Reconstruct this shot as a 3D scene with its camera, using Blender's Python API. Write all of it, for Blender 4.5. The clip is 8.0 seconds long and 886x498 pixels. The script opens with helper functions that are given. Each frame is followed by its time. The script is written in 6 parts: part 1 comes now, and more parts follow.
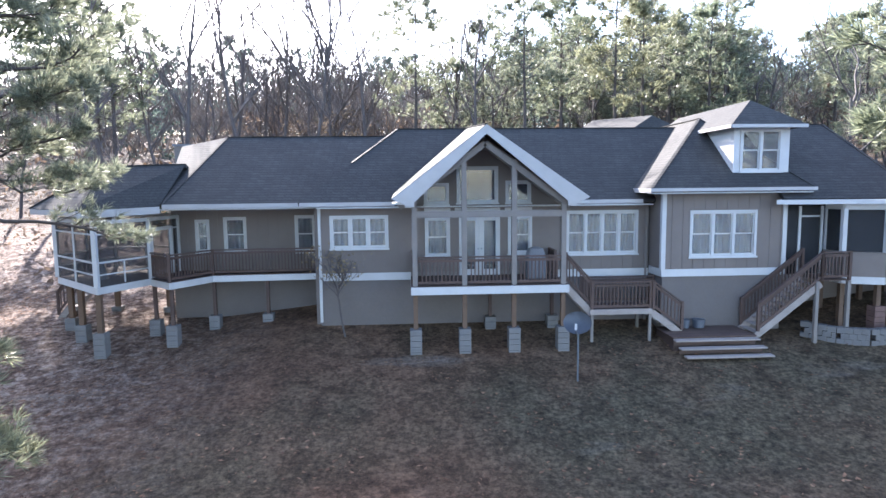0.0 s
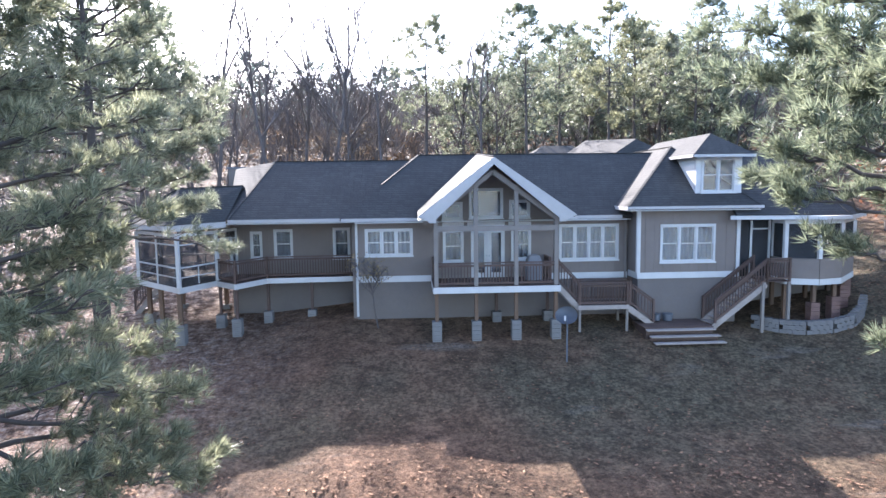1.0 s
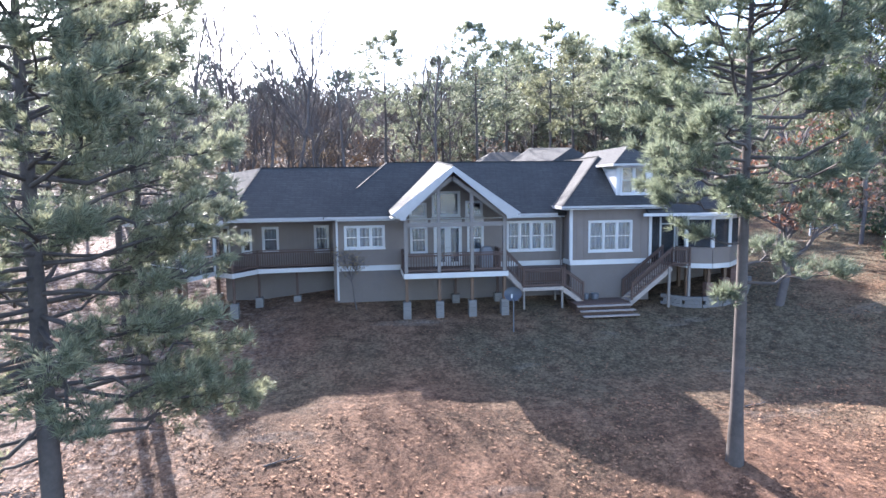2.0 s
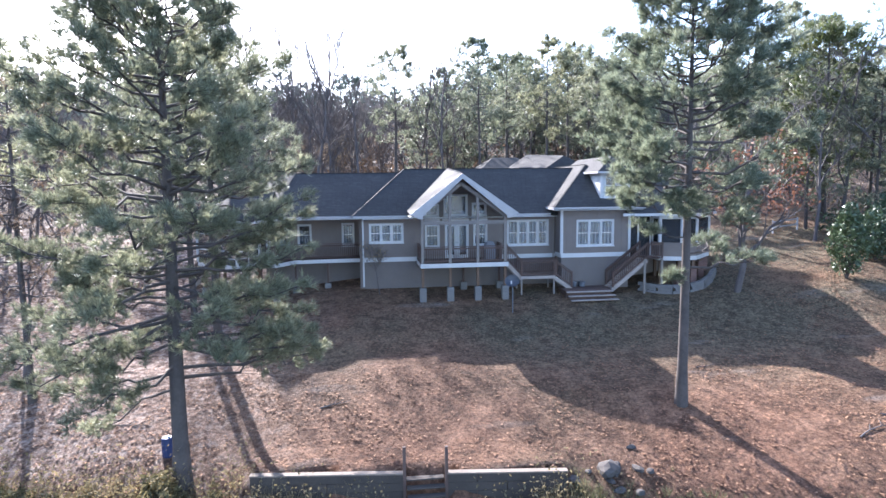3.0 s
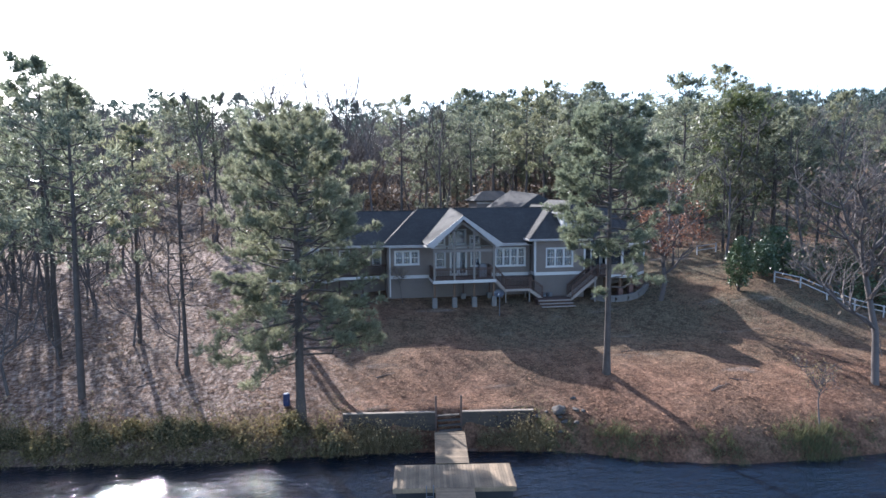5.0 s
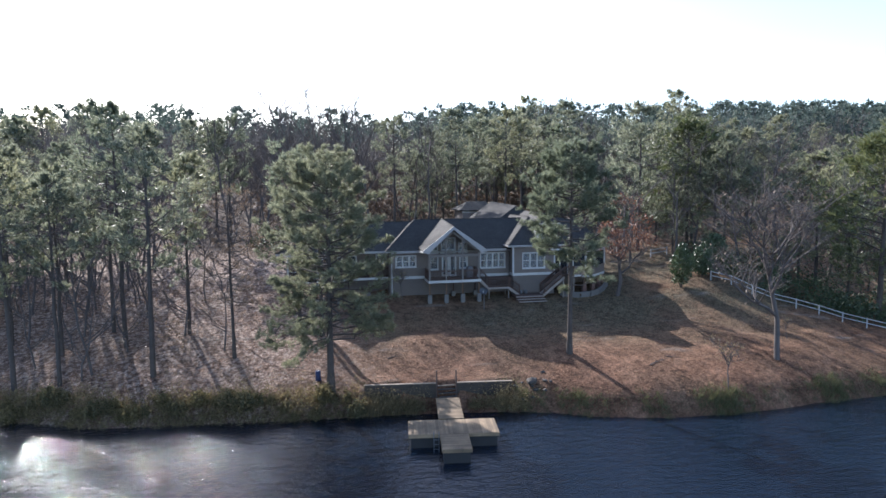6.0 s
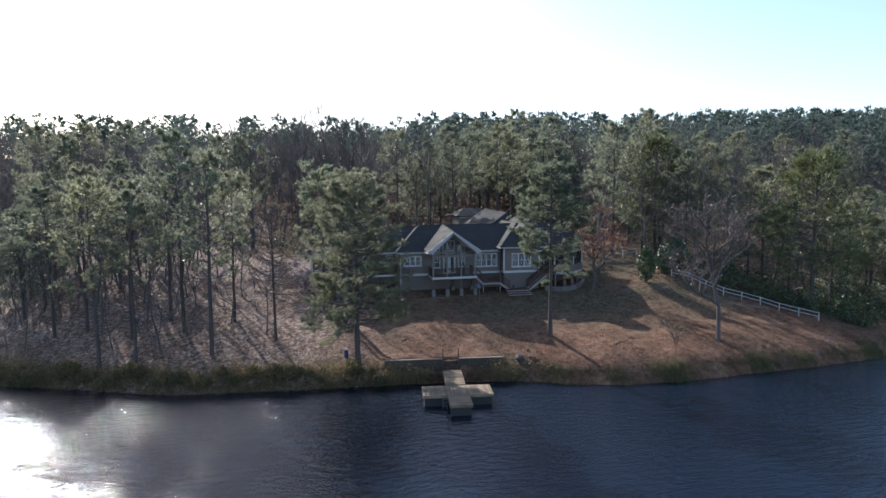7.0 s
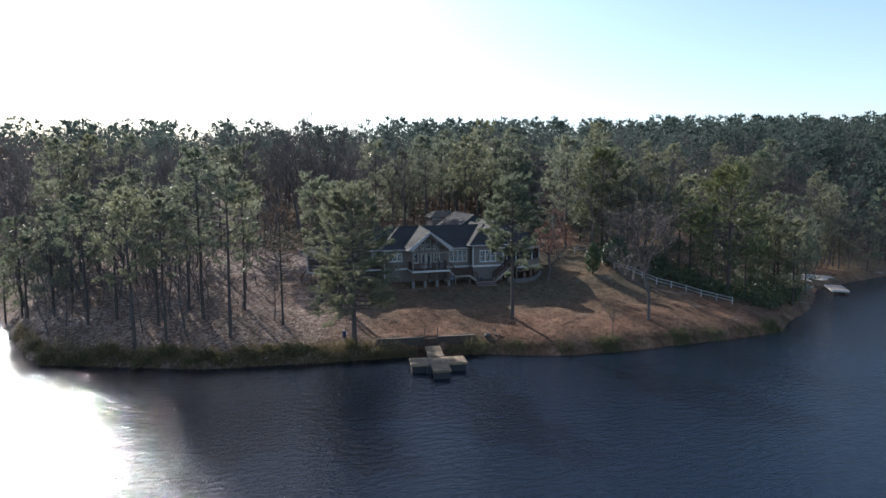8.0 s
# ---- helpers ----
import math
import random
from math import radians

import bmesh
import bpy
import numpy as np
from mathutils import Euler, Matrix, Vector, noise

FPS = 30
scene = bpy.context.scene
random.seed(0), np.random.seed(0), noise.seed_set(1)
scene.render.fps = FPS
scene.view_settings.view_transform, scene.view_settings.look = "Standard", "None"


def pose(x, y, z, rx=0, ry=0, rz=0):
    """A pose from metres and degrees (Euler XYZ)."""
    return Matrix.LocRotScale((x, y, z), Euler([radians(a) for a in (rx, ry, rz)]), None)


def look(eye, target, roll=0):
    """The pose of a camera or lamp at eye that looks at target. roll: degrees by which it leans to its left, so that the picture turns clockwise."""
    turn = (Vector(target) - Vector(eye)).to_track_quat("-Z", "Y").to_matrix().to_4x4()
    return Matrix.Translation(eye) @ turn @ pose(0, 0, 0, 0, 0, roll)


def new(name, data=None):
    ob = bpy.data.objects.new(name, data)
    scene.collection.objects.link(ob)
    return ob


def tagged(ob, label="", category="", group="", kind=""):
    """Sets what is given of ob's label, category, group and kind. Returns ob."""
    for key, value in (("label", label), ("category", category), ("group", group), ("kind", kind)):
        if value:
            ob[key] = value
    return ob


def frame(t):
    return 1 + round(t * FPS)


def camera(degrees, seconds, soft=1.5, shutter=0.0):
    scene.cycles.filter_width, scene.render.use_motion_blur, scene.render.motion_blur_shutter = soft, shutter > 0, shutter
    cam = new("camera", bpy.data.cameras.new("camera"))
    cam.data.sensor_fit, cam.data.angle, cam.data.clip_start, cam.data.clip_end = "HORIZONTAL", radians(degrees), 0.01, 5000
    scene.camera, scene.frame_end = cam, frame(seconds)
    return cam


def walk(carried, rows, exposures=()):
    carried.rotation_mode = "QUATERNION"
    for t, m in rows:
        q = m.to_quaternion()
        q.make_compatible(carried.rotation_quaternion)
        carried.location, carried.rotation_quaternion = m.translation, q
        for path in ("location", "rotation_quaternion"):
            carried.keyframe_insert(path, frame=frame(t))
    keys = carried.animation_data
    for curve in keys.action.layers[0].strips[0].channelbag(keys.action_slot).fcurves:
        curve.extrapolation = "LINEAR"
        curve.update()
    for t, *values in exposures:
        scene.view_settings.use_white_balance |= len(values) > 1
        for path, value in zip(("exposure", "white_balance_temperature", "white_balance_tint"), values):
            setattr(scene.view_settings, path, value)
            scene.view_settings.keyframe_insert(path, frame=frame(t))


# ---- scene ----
cam = camera(72.3, 8.0)
PATH = [
    (0, (-2.223, -22.79, 10.562), (-2.114, -20.803, 10.357), -0.6),
    (0.5, (-2.683, -25.177, 10.946), (-2.576, -23.191, 10.745), -0.6),
    (1, (-3.036, -27.638, 11.29), (-2.936, -25.65, 11.093), -0.7),
    (1.5, (-3.512, -30.281, 11.492), (-3.284, -28.304, 11.295), -0.8),
    (1.7, (-3.828, -31.266, 11.499), (-3.564, -29.293, 11.3), -0.8),
    (2.8, (-5.349, -37.449, 11.629), (-5.086, -35.477, 11.423), -0.7),
    (3, (-5.707, -38.518, 11.828), (-5.44, -36.547, 11.622), -0.6),
    (3.5, (-6.511, -41.365, 12.435), (-6.243, -39.394, 12.232), -0.6),
    (4, (-7.342, -44.556, 13.241), (-7.074, -42.585, 13.039), -0.4),
    (4.5, (-8.216, -48.092, 14.064), (-7.948, -46.12, 13.866), -0.4),
    (4.7, (-8.629, -49.565, 14.279), (-8.347, -47.595, 14.086), -0.4),
    (5.8, (-11.698, -59.447, 16.095), (-11.312, -57.495, 15.894), -0.5),
    (6, (-12.303, -61.503, 16.321), (-11.919, -59.55, 16.123), -0.5),
    (6.5, (-13.969, -66.51, 16.919), (-13.587, -64.557, 16.723), -0.5),
    (7, (-15.675, -71.833, 17.567), (-15.26, -69.887, 17.369), -0.5),
    (7.5, (-17.629, -77.516, 18.29), (-17.119, -75.593, 18.088), -0.5),
    (8, (-20.028, -83.147, 18.679), (-19.499, -81.229, 18.475), -0.5),
]
EXPOSURES = [(0, 2.57, 6050, 17), (1.5, 2.5, 5900, 18), (3.5, 2.12, 5700, 18), (4.5, 1.7, 5700, 16), (6, 1.2, 5850, 14), (7, 0.8, 5950, 13), (8, 0.55, 6000, 11)]
walk(cam, [(t, look(eye, target, roll)) for t, eye, target, roll in PATH], EXPOSURES)

# ---- world, sun ----
SUN_AZ, SUN_EL = 22.5, 31.2      # degrees from +y towards -x, and above the horizon
world = bpy.data.worlds.new("sky")
scene.world = world
world.use_nodes = True
wn = world.node_tree.nodes
sky = wn.new("ShaderNodeTexSky")
sky.sky_type = "NISHITA"
sky.sun_disc = False
sky.sun_elevation = radians(SUN_EL)
sky.sun_rotation = radians(-SUN_AZ)
sky.air_density, sky.dust_density, sky.ozone_density = 1.0, 1.2, 1.0
wn["Background"].inputs[1].default_value = 0.15
world.node_tree.links.new(sky.outputs[0], wn["Background"].inputs[0])
sun_data = bpy.data.lights.new("sun", "SUN")
sun_data.energy, sun_data.angle, sun_data.color = 5.0, radians(0.55), (1.0, 0.93, 0.82)
sun = new("sun", sun_data)
SUN_DIR = Vector((-math.sin(radians(SUN_AZ)) * math.cos(radians(SUN_EL)), math.cos(radians(SUN_AZ)) * math.cos(radians(SUN_EL)), math.sin(radians(SUN_EL))))
sun.matrix_world = Matrix.Translation((0, 0, 60)) @ SUN_DIR.to_track_quat("Z", "Y").to_matrix().to_4x4()


# ---- materials ----
def material(name, rough=0.7, metal=0.0):
    m = bpy.data.materials.new(name)
    m.use_nodes = True
    nt = m.node_tree
    b = nt.nodes["Principled BSDF"]
    b.inputs["Roughness"].default_value = rough
    b.inputs["Metallic"].default_value = metal
    return m, nt, b


def node(nt, kind, **values):
    n = nt.nodes.new(kind)
    for k, v in values.items():
        n.inputs[k].default_value = v
    return n


def coords(nt, scale=(1, 1, 1), world_space=True):
    if world_space:
        g = nt.nodes.new("ShaderNodeNewGeometry").outputs["Position"]
    else:
        g = nt.nodes.new("ShaderNodeTexCoord").outputs["Object"]
    mp = nt.nodes.new("ShaderNodeMapping")
    mp.inputs["Scale"].default_value = scale
    nt.links.new(g, mp.inputs["Vector"])
    return mp.outputs["Vector"]


def noise_tex(nt, vec, scale, detail=4, rough=0.6):
    n = node(nt, "ShaderNodeTexNoise", Scale=scale, Detail=detail, Roughness=rough)
    nt.links.new(vec, n.inputs["Vector"])
    return n.outputs["Fac"]


def ramp(nt, fac, stops):
    r = nt.nodes.new("ShaderNodeValToRGB")
    e = r.color_ramp.elements
    while len(e) < len(stops):
        e.new(0.5)
    for el, (p, c) in zip(e, stops):
        el.position = p
        el.color = (*c, 1) if len(c) == 3 else c
    nt.links.new(fac, r.inputs["Fac"])
    return r.outputs["Color"]


def mix(nt, fac, a, b, blend="MIX"):
    m = nt.nodes.new("ShaderNodeMix")
    m.data_type, m.blend_type = "RGBA", blend
    for sock, v in ((m.inputs[0], fac), (m.inputs[6], a), (m.inputs[7], b)):
        if isinstance(v, (int, float)):
            sock.default_value = v
        elif isinstance(v, tuple):
            sock.default_value = (*v, 1)
        else:
            nt.links.new(v, sock)
    return m.outputs[2]


def bump(nt, b, height, strength=0.4, dist=0.02):
    n = node(nt, "ShaderNodeBump", Strength=strength, Distance=dist)
    nt.links.new(height, n.inputs["Height"])
    nt.links.new(n.outputs[0], b.inputs["Normal"])


def plain(name, colour, rough=0.7, vary=0.15, scale=3.0, fine=40.0, metal=0.0, bumpy=0.15, per_object=0.0):
    """Paint, wood or stone of one colour, weathered at two scales."""
    m, nt, b = material(name, rough, metal)
    v = coords(nt)
    a = noise_tex(nt, v, scale)
    f = noise_tex(nt, v, fine, 3)
    dark = tuple(c * (1 - vary) for c in colour)
    light = tuple(min(1, c * (1 + vary)) for c in colour)
    col = ramp(nt, a, [(0.3, dark), (0.7, light)])
    col = mix(nt, 0.35, col, ramp(nt, f, [(0.3, dark), (0.7, light)]))
    if per_object:
        oi = nt.nodes.new("ShaderNodeObjectInfo")
        col = mix(nt, 1.0, col, ramp(nt, oi.outputs["Random"], [(0, (1 - per_object,) * 3), (1, (1 + per_object,) * 3)]), "MULTIPLY")
    nt.links.new(col, b.inputs["Base Color"])
    bump(nt, b, f, bumpy, 0.01)
    return m


M = {}
M["siding"] = plain("taupe_siding", (0.178, 0.148, 0.128), 0.75, 0.10, 1.2, 25)
M["base"] = plain("taupe_foundation", (0.145, 0.125, 0.112), 0.85, 0.12, 0.8, 15)
M["white"] = plain("white_paint", (0.50, 0.495, 0.48), 0.5, 0.08, 2.0, 30)
M["beam"] = plain("taupe_beam", (0.20, 0.175, 0.155), 0.7, 0.12, 2.0, 30)
M["brownwood"] = plain("brown_stained_wood", (0.085, 0.052, 0.040), 0.75, 0.25, 2.0, 30, per_object=0.15)
M["tread"] = plain("worn_grey_wood", (0.30, 0.255, 0.225), 0.8, 0.2, 1.5, 20, per_object=0.1)
M["post"] = plain("treated_pine_post", (0.13, 0.08, 0.05), 0.8, 0.25, 1.5, 20)
M["block"] = plain("concrete_block", (0.17, 0.163, 0.155), 0.9, 0.15, 3.0, 40)
M["stone"] = plain("pale_stone", (0.15, 0.142, 0.135), 0.85, 0.15, 3.0, 30)
M["dockwood"] = plain("weathered_dock_boards", (0.185, 0.132, 0.080), 0.8, 0.5, 0.9, 14, per_object=0.25)
M["floatbox"] = plain("dark_float", (0.02, 0.02, 0.022), 0.6, 0.2)
M["brickpier"] = plain("brown_brick_pier", (0.15, 0.088, 0.072), 0.85, 0.25, 4.0, 30)
M["seawall"] = plain("grey_timber_wall", (0.055, 0.043, 0.034), 0.85, 0.3, 1.0, 15, per_object=0.15)
M["capwood"] = plain("weathered_cap_board", (0.19, 0.15, 0.115), 0.85, 0.25, 1.5, 20)
M["gutter"] = plain("grey_white_gutter", (0.40, 0.385, 0.37), 0.5, 0.08, 2.0, 30)
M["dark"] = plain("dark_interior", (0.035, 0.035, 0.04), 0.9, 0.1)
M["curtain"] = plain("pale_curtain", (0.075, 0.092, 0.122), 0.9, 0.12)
M["metal"] = plain("grey_metal", (0.16, 0.175, 0.20), 0.5, 0.1, metal=0.6)
M["fence"] = plain("white_fence_paint", (0.36, 0.36, 0.36), 0.6, 0.15, 1.0, 20)
M["blue"] = plain("blue_plastic", (0.014, 0.032, 0.10), 0.5, 0.1)
M["cover"] = plain("grey_cover", (0.18, 0.18, 0.19), 0.7, 0.1)


def shingle_material():
    m, nt, b = material("asphalt_shingles", 0.78)
    b.inputs["Specular IOR Level"].default_value = 0.11
    v = coords(nt)
    a = noise_tex(nt, v, 0.7)
    f = noise_tex(nt, v, 26.0, 4)
    br = node(nt, "ShaderNodeTexBrick", Scale=1.0)
    br.inputs["Brick Width"].default_value, br.inputs["Row Height"].default_value = 0.32, 0.10
    br.inputs["Mortar Size"].default_value = 0.012
    br.inputs["Color1"].default_value, br.inputs["Color2"].default_value = (0.75, 0.75, 0.75, 1), (1.15, 1.15, 1.15, 1)
    br.inputs["Mortar"].default_value = (0.45, 0.45, 0.45, 1)
    sx = nt.nodes.new("ShaderNodeSeparateXYZ")
    nt.links.new(v, sx.inputs[0])
    ad = nt.nodes.new("ShaderNodeMath")
    nt.links.new(sx.outputs[0], ad.inputs[0])
    nt.links.new(sx.outputs[1], ad.inputs[1])
    cb = nt.nodes.new("ShaderNodeCombineXYZ")
    nt.links.new(ad.outputs[0], cb.inputs[0])
    nt.links.new(sx.outputs[2], cb.inputs[1])
    nt.links.new(cb.outputs[0], br.inputs["Vector"])
    col = ramp(nt, a, [(0.3, (0.046, 0.045, 0.044)), (0.7, (0.070, 0.068, 0.065))])
    col = mix(nt, 1.0, col, br.outputs["Color"], "MULTIPLY")
    col = mix(nt, 0.5, col, ramp(nt, f, [(0.35, (0.028, 0.028, 0.027)), (0.7, (0.092, 0.089, 0.085))]))
    nt.links.new(col, b.inputs["Base Color"])
    bump(nt, b, br.outputs["Color"], 0.9, 0.035)
    return m


M["shingle"] = shingle_material()


def ground_material():
    m, nt, b = material("pine_straw_lawn", 0.9)
    b.inputs["Specular IOR Level"].default_value = 0.25
    v = coords(nt)
    big = noise_tex(nt, v, 0.09, 3)
    mid = noise_tex(nt, v, 0.45, 6, 0.7)
    fine = noise_tex(nt, v, 7.0, 6, 0.75)
    straw = ramp(nt, mid, [(0.30, (0.110, 0.055, 0.032)), (0.5, (0.225, 0.117, 0.070)), (0.70, (0.37, 0.212, 0.135))])
    # thin grass, its colour darkened and greyed for the house's shade
    grass = ramp(nt, fine, [(0.3, (0.078, 0.074, 0.046)), (0.7, (0.175, 0.150, 0.094))])
    lawn = ramp(nt, big, [(0.42, (0, 0, 0)), (0.62, (0.8, 0.8, 0.8))])
    sy = nt.nodes.new("ShaderNodeSeparateXYZ")
    nt.links.new(v, sy.inputs[0])
    # brings in the grass with its painted shade towards the house
    house_shade = node(nt, "ShaderNodeMapRange")
    for k, q in enumerate((-17.0, -9.0, 0.0, 1.0)):
        house_shade.inputs[k + 1].default_value = q
    nt.links.new(sy.outputs[1], house_shade.inputs[0])
    lawn = mix(nt, house_shade.outputs[0], mix(nt, 0.65, lawn, (0, 0, 0)), mix(nt, 0.28, lawn, (1, 1, 1)))
    col = mix(nt, lawn, straw, grass)
    blot = noise_tex(nt, v, 1.7, 5, 0.7)
    col = mix(nt, 0.8, col, ramp(nt, blot, [(0.34, (0.40, 0.36, 0.34)), (0.5, (1.0, 1.0, 1.0)), (0.66, (1.4, 1.4, 1.4))]), "MULTIPLY")
    # darker brown ground under the woods up the hill
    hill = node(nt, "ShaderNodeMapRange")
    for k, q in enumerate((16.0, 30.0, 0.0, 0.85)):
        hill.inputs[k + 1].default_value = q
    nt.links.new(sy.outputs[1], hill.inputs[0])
    hill_brown = ramp(nt, mid, [(0.35, (0.045, 0.032, 0.024)), (0.65, (0.12, 0.08, 0.056))])
    # the wooded bank keeps a bed of bleached leaves
    sx = nt.nodes.new("ShaderNodeSeparateXYZ")
    nt.links.new(v, sx.inputs[0])
    rg = node(nt, "ShaderNodeMapRange")
    for k, q in enumerate((-7.0, -15.0, 0.0, 0.8)):
        rg.inputs[k + 1].default_value = q
    nt.links.new(sx.outputs[0], rg.inputs[0])
    leaves = ramp(nt, noise_tex(nt, v, 2.6, 6, 0.75), [(0.40, (0.075, 0.046, 0.035)), (0.5, (0.30, 0.205, 0.160)), (0.60, (0.60, 0.485, 0.41))])
    col = mix(nt, rg.outputs[0], col, leaves)
    col = mix(nt, hill.outputs[0], col, hill_brown)
    sand = noise_tex(nt, coords(nt, (0.35, 1.0, 1.0)), 0.42, 4, 0.55)
    col = mix(nt, ramp(nt, sand, [(0.63, (0, 0, 0)), (0.73, (0.6, 0.6, 0.6))]), col, (0.36, 0.31, 0.265))
    col = mix(nt, 0.9, col, ramp(nt, fine, [(0.32, (0.30, 0.28, 0.27)), (0.5, (0.9, 0.9, 0.9)), (0.68, (1.6, 1.55, 1.5))]), "MULTIPLY")
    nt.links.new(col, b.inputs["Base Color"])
    rough = noise_tex(nt, v, 2.1, 8, 0.8)
    bump(nt, b, rough, 1.0, 0.5)
    return m


M["ground"] = ground_material()


def water_material():
    """Dark water under a rippled, glossy surface."""
    m, nt, b = material("lake_water", 0.5)
    nt.nodes.remove(b)
    v = coords(nt, (1.0, 1.9, 1.0))
    a = noise_tex(nt, v, 1.0, 3, 0.55)
    f = noise_tex(nt, v, 3.6, 3, 0.6)
    bp = node(nt, "ShaderNodeBump", Strength=1.0, Distance=0.18)
    nt.links.new(mix(nt, 0.30, a, f), bp.inputs["Height"])
    deep = node(nt, "ShaderNodeBsdfDiffuse", Color=(0.003, 0.0075, 0.016, 1))
    gloss = node(nt, "ShaderNodeBsdfGlossy", Roughness=0.09, Color=(1, 1, 1, 1))
    gloss.distribution = "BECKMANN"
    fr = node(nt, "ShaderNodeFresnel", IOR=1.40)
    for n in (gloss, fr):
        nt.links.new(bp.outputs[0], n.inputs["Normal"])
    mx = nt.nodes.new("ShaderNodeMixShader")
    nt.links.new(fr.outputs[0], mx.inputs[0])
    nt.links.new(deep.outputs[0], mx.inputs[1])
    nt.links.new(gloss.outputs[0], mx.inputs[2])
    nt.links.new(mx.outputs[0], nt.nodes["Material Output"].inputs["Surface"])
    return m


M["water"] = water_material()


def foliage_material(name, dark, light, translucent=0.35, rough=0.5):
    m, nt, b = material(name, rough)
    g = nt.nodes.new("ShaderNodeNewGeometry")
    oi = nt.nodes.new("ShaderNodeObjectInfo")
    col = ramp(nt, g.outputs["Random Per Island"], [(0.0, dark), (1.0, light)])
    col = mix(nt, 0.5, col, mix(nt, 1.0, col, ramp(nt, oi.outputs["Random"], [(0, (0.65, 0.75, 0.65)), (0.5, (1.0, 1.0, 1.0)), (1, (1.35, 1.2, 0.85))]), "MULTIPLY"))
    nt.links.new(col, b.inputs["Base Color"])
    t = nt.nodes.new("ShaderNodeBsdfTranslucent")
    nt.links.new(col, t.inputs["Color"])
    mx = nt.nodes.new("ShaderNodeMixShader")
    mx.inputs[0].default_value = translucent
    nt.links.new(b.outputs[0], mx.inputs[1])
    nt.links.new(t.outputs[0], mx.inputs[2])
    nt.links.new(mx.outputs[0], nt.nodes["Material Output"].inputs["Surface"])
    return m


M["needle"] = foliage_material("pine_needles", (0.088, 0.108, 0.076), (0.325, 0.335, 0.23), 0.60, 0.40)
# distance haze is put into the far pines' cooler, bluer colour
M["needle_hazy"] = foliage_material("hazy_far_needles", (0.048, 0.072, 0.062), (0.128, 0.158, 0.132), 0.45, 0.7)
M["needle_lime"] = foliage_material("young_pine_needles", (0.072, 0.088, 0.034), (0.185, 0.198, 0.082))
M["leaf_dark"] = foliage_material("evergreen_leaves", (0.030, 0.048, 0.022), (0.085, 0.112, 0.048), 0.2, 0.5)
M["leaf_glossy"] = foliage_material("glossy_leaves", (0.03, 0.055, 0.028), (0.10, 0.14, 0.075), 0.15, 0.35)
M["leaf_red"] = foliage_material("russet_leaves", (0.105, 0.046, 0.033), (0.215, 0.105, 0.068), 0.3, 0.6)
M["leaf_brown"] = foliage_material("dry_brown_leaves", (0.115, 0.080, 0.056), (0.26, 0.185, 0.13), 0.3, 0.6)
M["reed"] = foliage_material("shore_grass", (0.095, 0.075, 0.042), (0.33, 0.26, 0.155), 0.35, 0.6)
M["bark"] = plain("pine_bark", (0.072, 0.058, 0.050), 0.9, 0.4, 1.5, 9, bumpy=0.8)
M["twig"] = plain("grey_bark", (0.098, 0.083, 0.077), 0.9, 0.25, 1.5, 12)
M["litter"] = foliage_material("fallen_leaves", (0.11, 0.048, 0.027), (0.42, 0.235, 0.135), 0.2, 0.9)


# ---- mesh helpers ----
def box(bm, x0, x1, y0, y1, z0, z1):
    vs = [bm.verts.new((x, y, z)) for z in (z0, z1) for x, y in ((x0, y0), (x1, y0), (x1, y1), (x0, y1))]
    for f in ((3, 2, 1, 0), (4, 5, 6, 7), (0, 1, 5, 4), (1, 2, 6, 5), (2, 3, 7, 6), (3, 0, 4, 7)):
        bm.faces.new([vs[i] for i in f])


def bar(bm, a, b, w, h, up=(0, 0, 1)):
    """A rectangular bar from a to b, w wide and h high, centred on the line."""
    a, b = Vector(a), Vector(b)
    d = (b - a).normalized()
    u = Vector(up)
    s = d.cross(u)
    if s.length < 1e-3:
        s = d.cross(Vector((0, 1, 0)))
    s.normalize()
    u = s.cross(d).normalized()
    vs = []
    for p in (a, b):
        for i, j in ((-1, -1), (1, -1), (1, 1), (-1, 1)):
            vs.append(bm.verts.new(p + s * (i * w / 2) + u * (j * h / 2)))
    for f in ((3, 2, 1, 0), (4, 5, 6, 7), (0, 1, 5, 4), (1, 2, 6, 5), (2, 3, 7, 6), (3, 0, 4, 7)):
        bm.faces.new([vs[i] for i in f])


def slab(bm, pts, thick):
    """A plate on the polygon pts, thick below it."""
    top = [bm.verts.new(p) for p in pts]
    n = (Vector(pts[1]) - Vector(pts[0])).cross(Vector(pts[2]) - Vector(pts[0])).normalized()
    if n.z < 0:
        top.reverse()
        n = -n
    low = [bm.verts.new(v.co - n * thick) for v in top]
    bm.faces.new(top)
    bm.faces.new(list(reversed(low)))
    for i in range(len(top)):
        j = (i + 1) % len(top)
        bm.faces.new((top[j], top[i], low[i], low[j]))


def prism(bm, pts, z0, z1):
    """An upright block on the plan pts."""
    area = sum(pts[i][0] * pts[(i + 1) % len(pts)][1] - pts[(i + 1) % len(pts)][0] * pts[i][1] for i in range(len(pts)))
    if area < 0:
        pts = list(reversed(pts))
    low = [bm.verts.new((x, y, z0)) for x, y in pts]
    top = [bm.verts.new((x, y, z1)) for x, y in pts]
    bm.faces.new(top)
    bm.faces.new(list(reversed(low)))
    for i in range(len(pts)):
        j = (i + 1) % len(pts)
        bm.faces.new((low[i], low[j], top[j], top[i]))


def mesh_of(name, bm, mat):
    me = bpy.data.meshes.new(name)
    bm.to_mesh(me)
    bm.free()
    me.materials.append(mat)
    return me


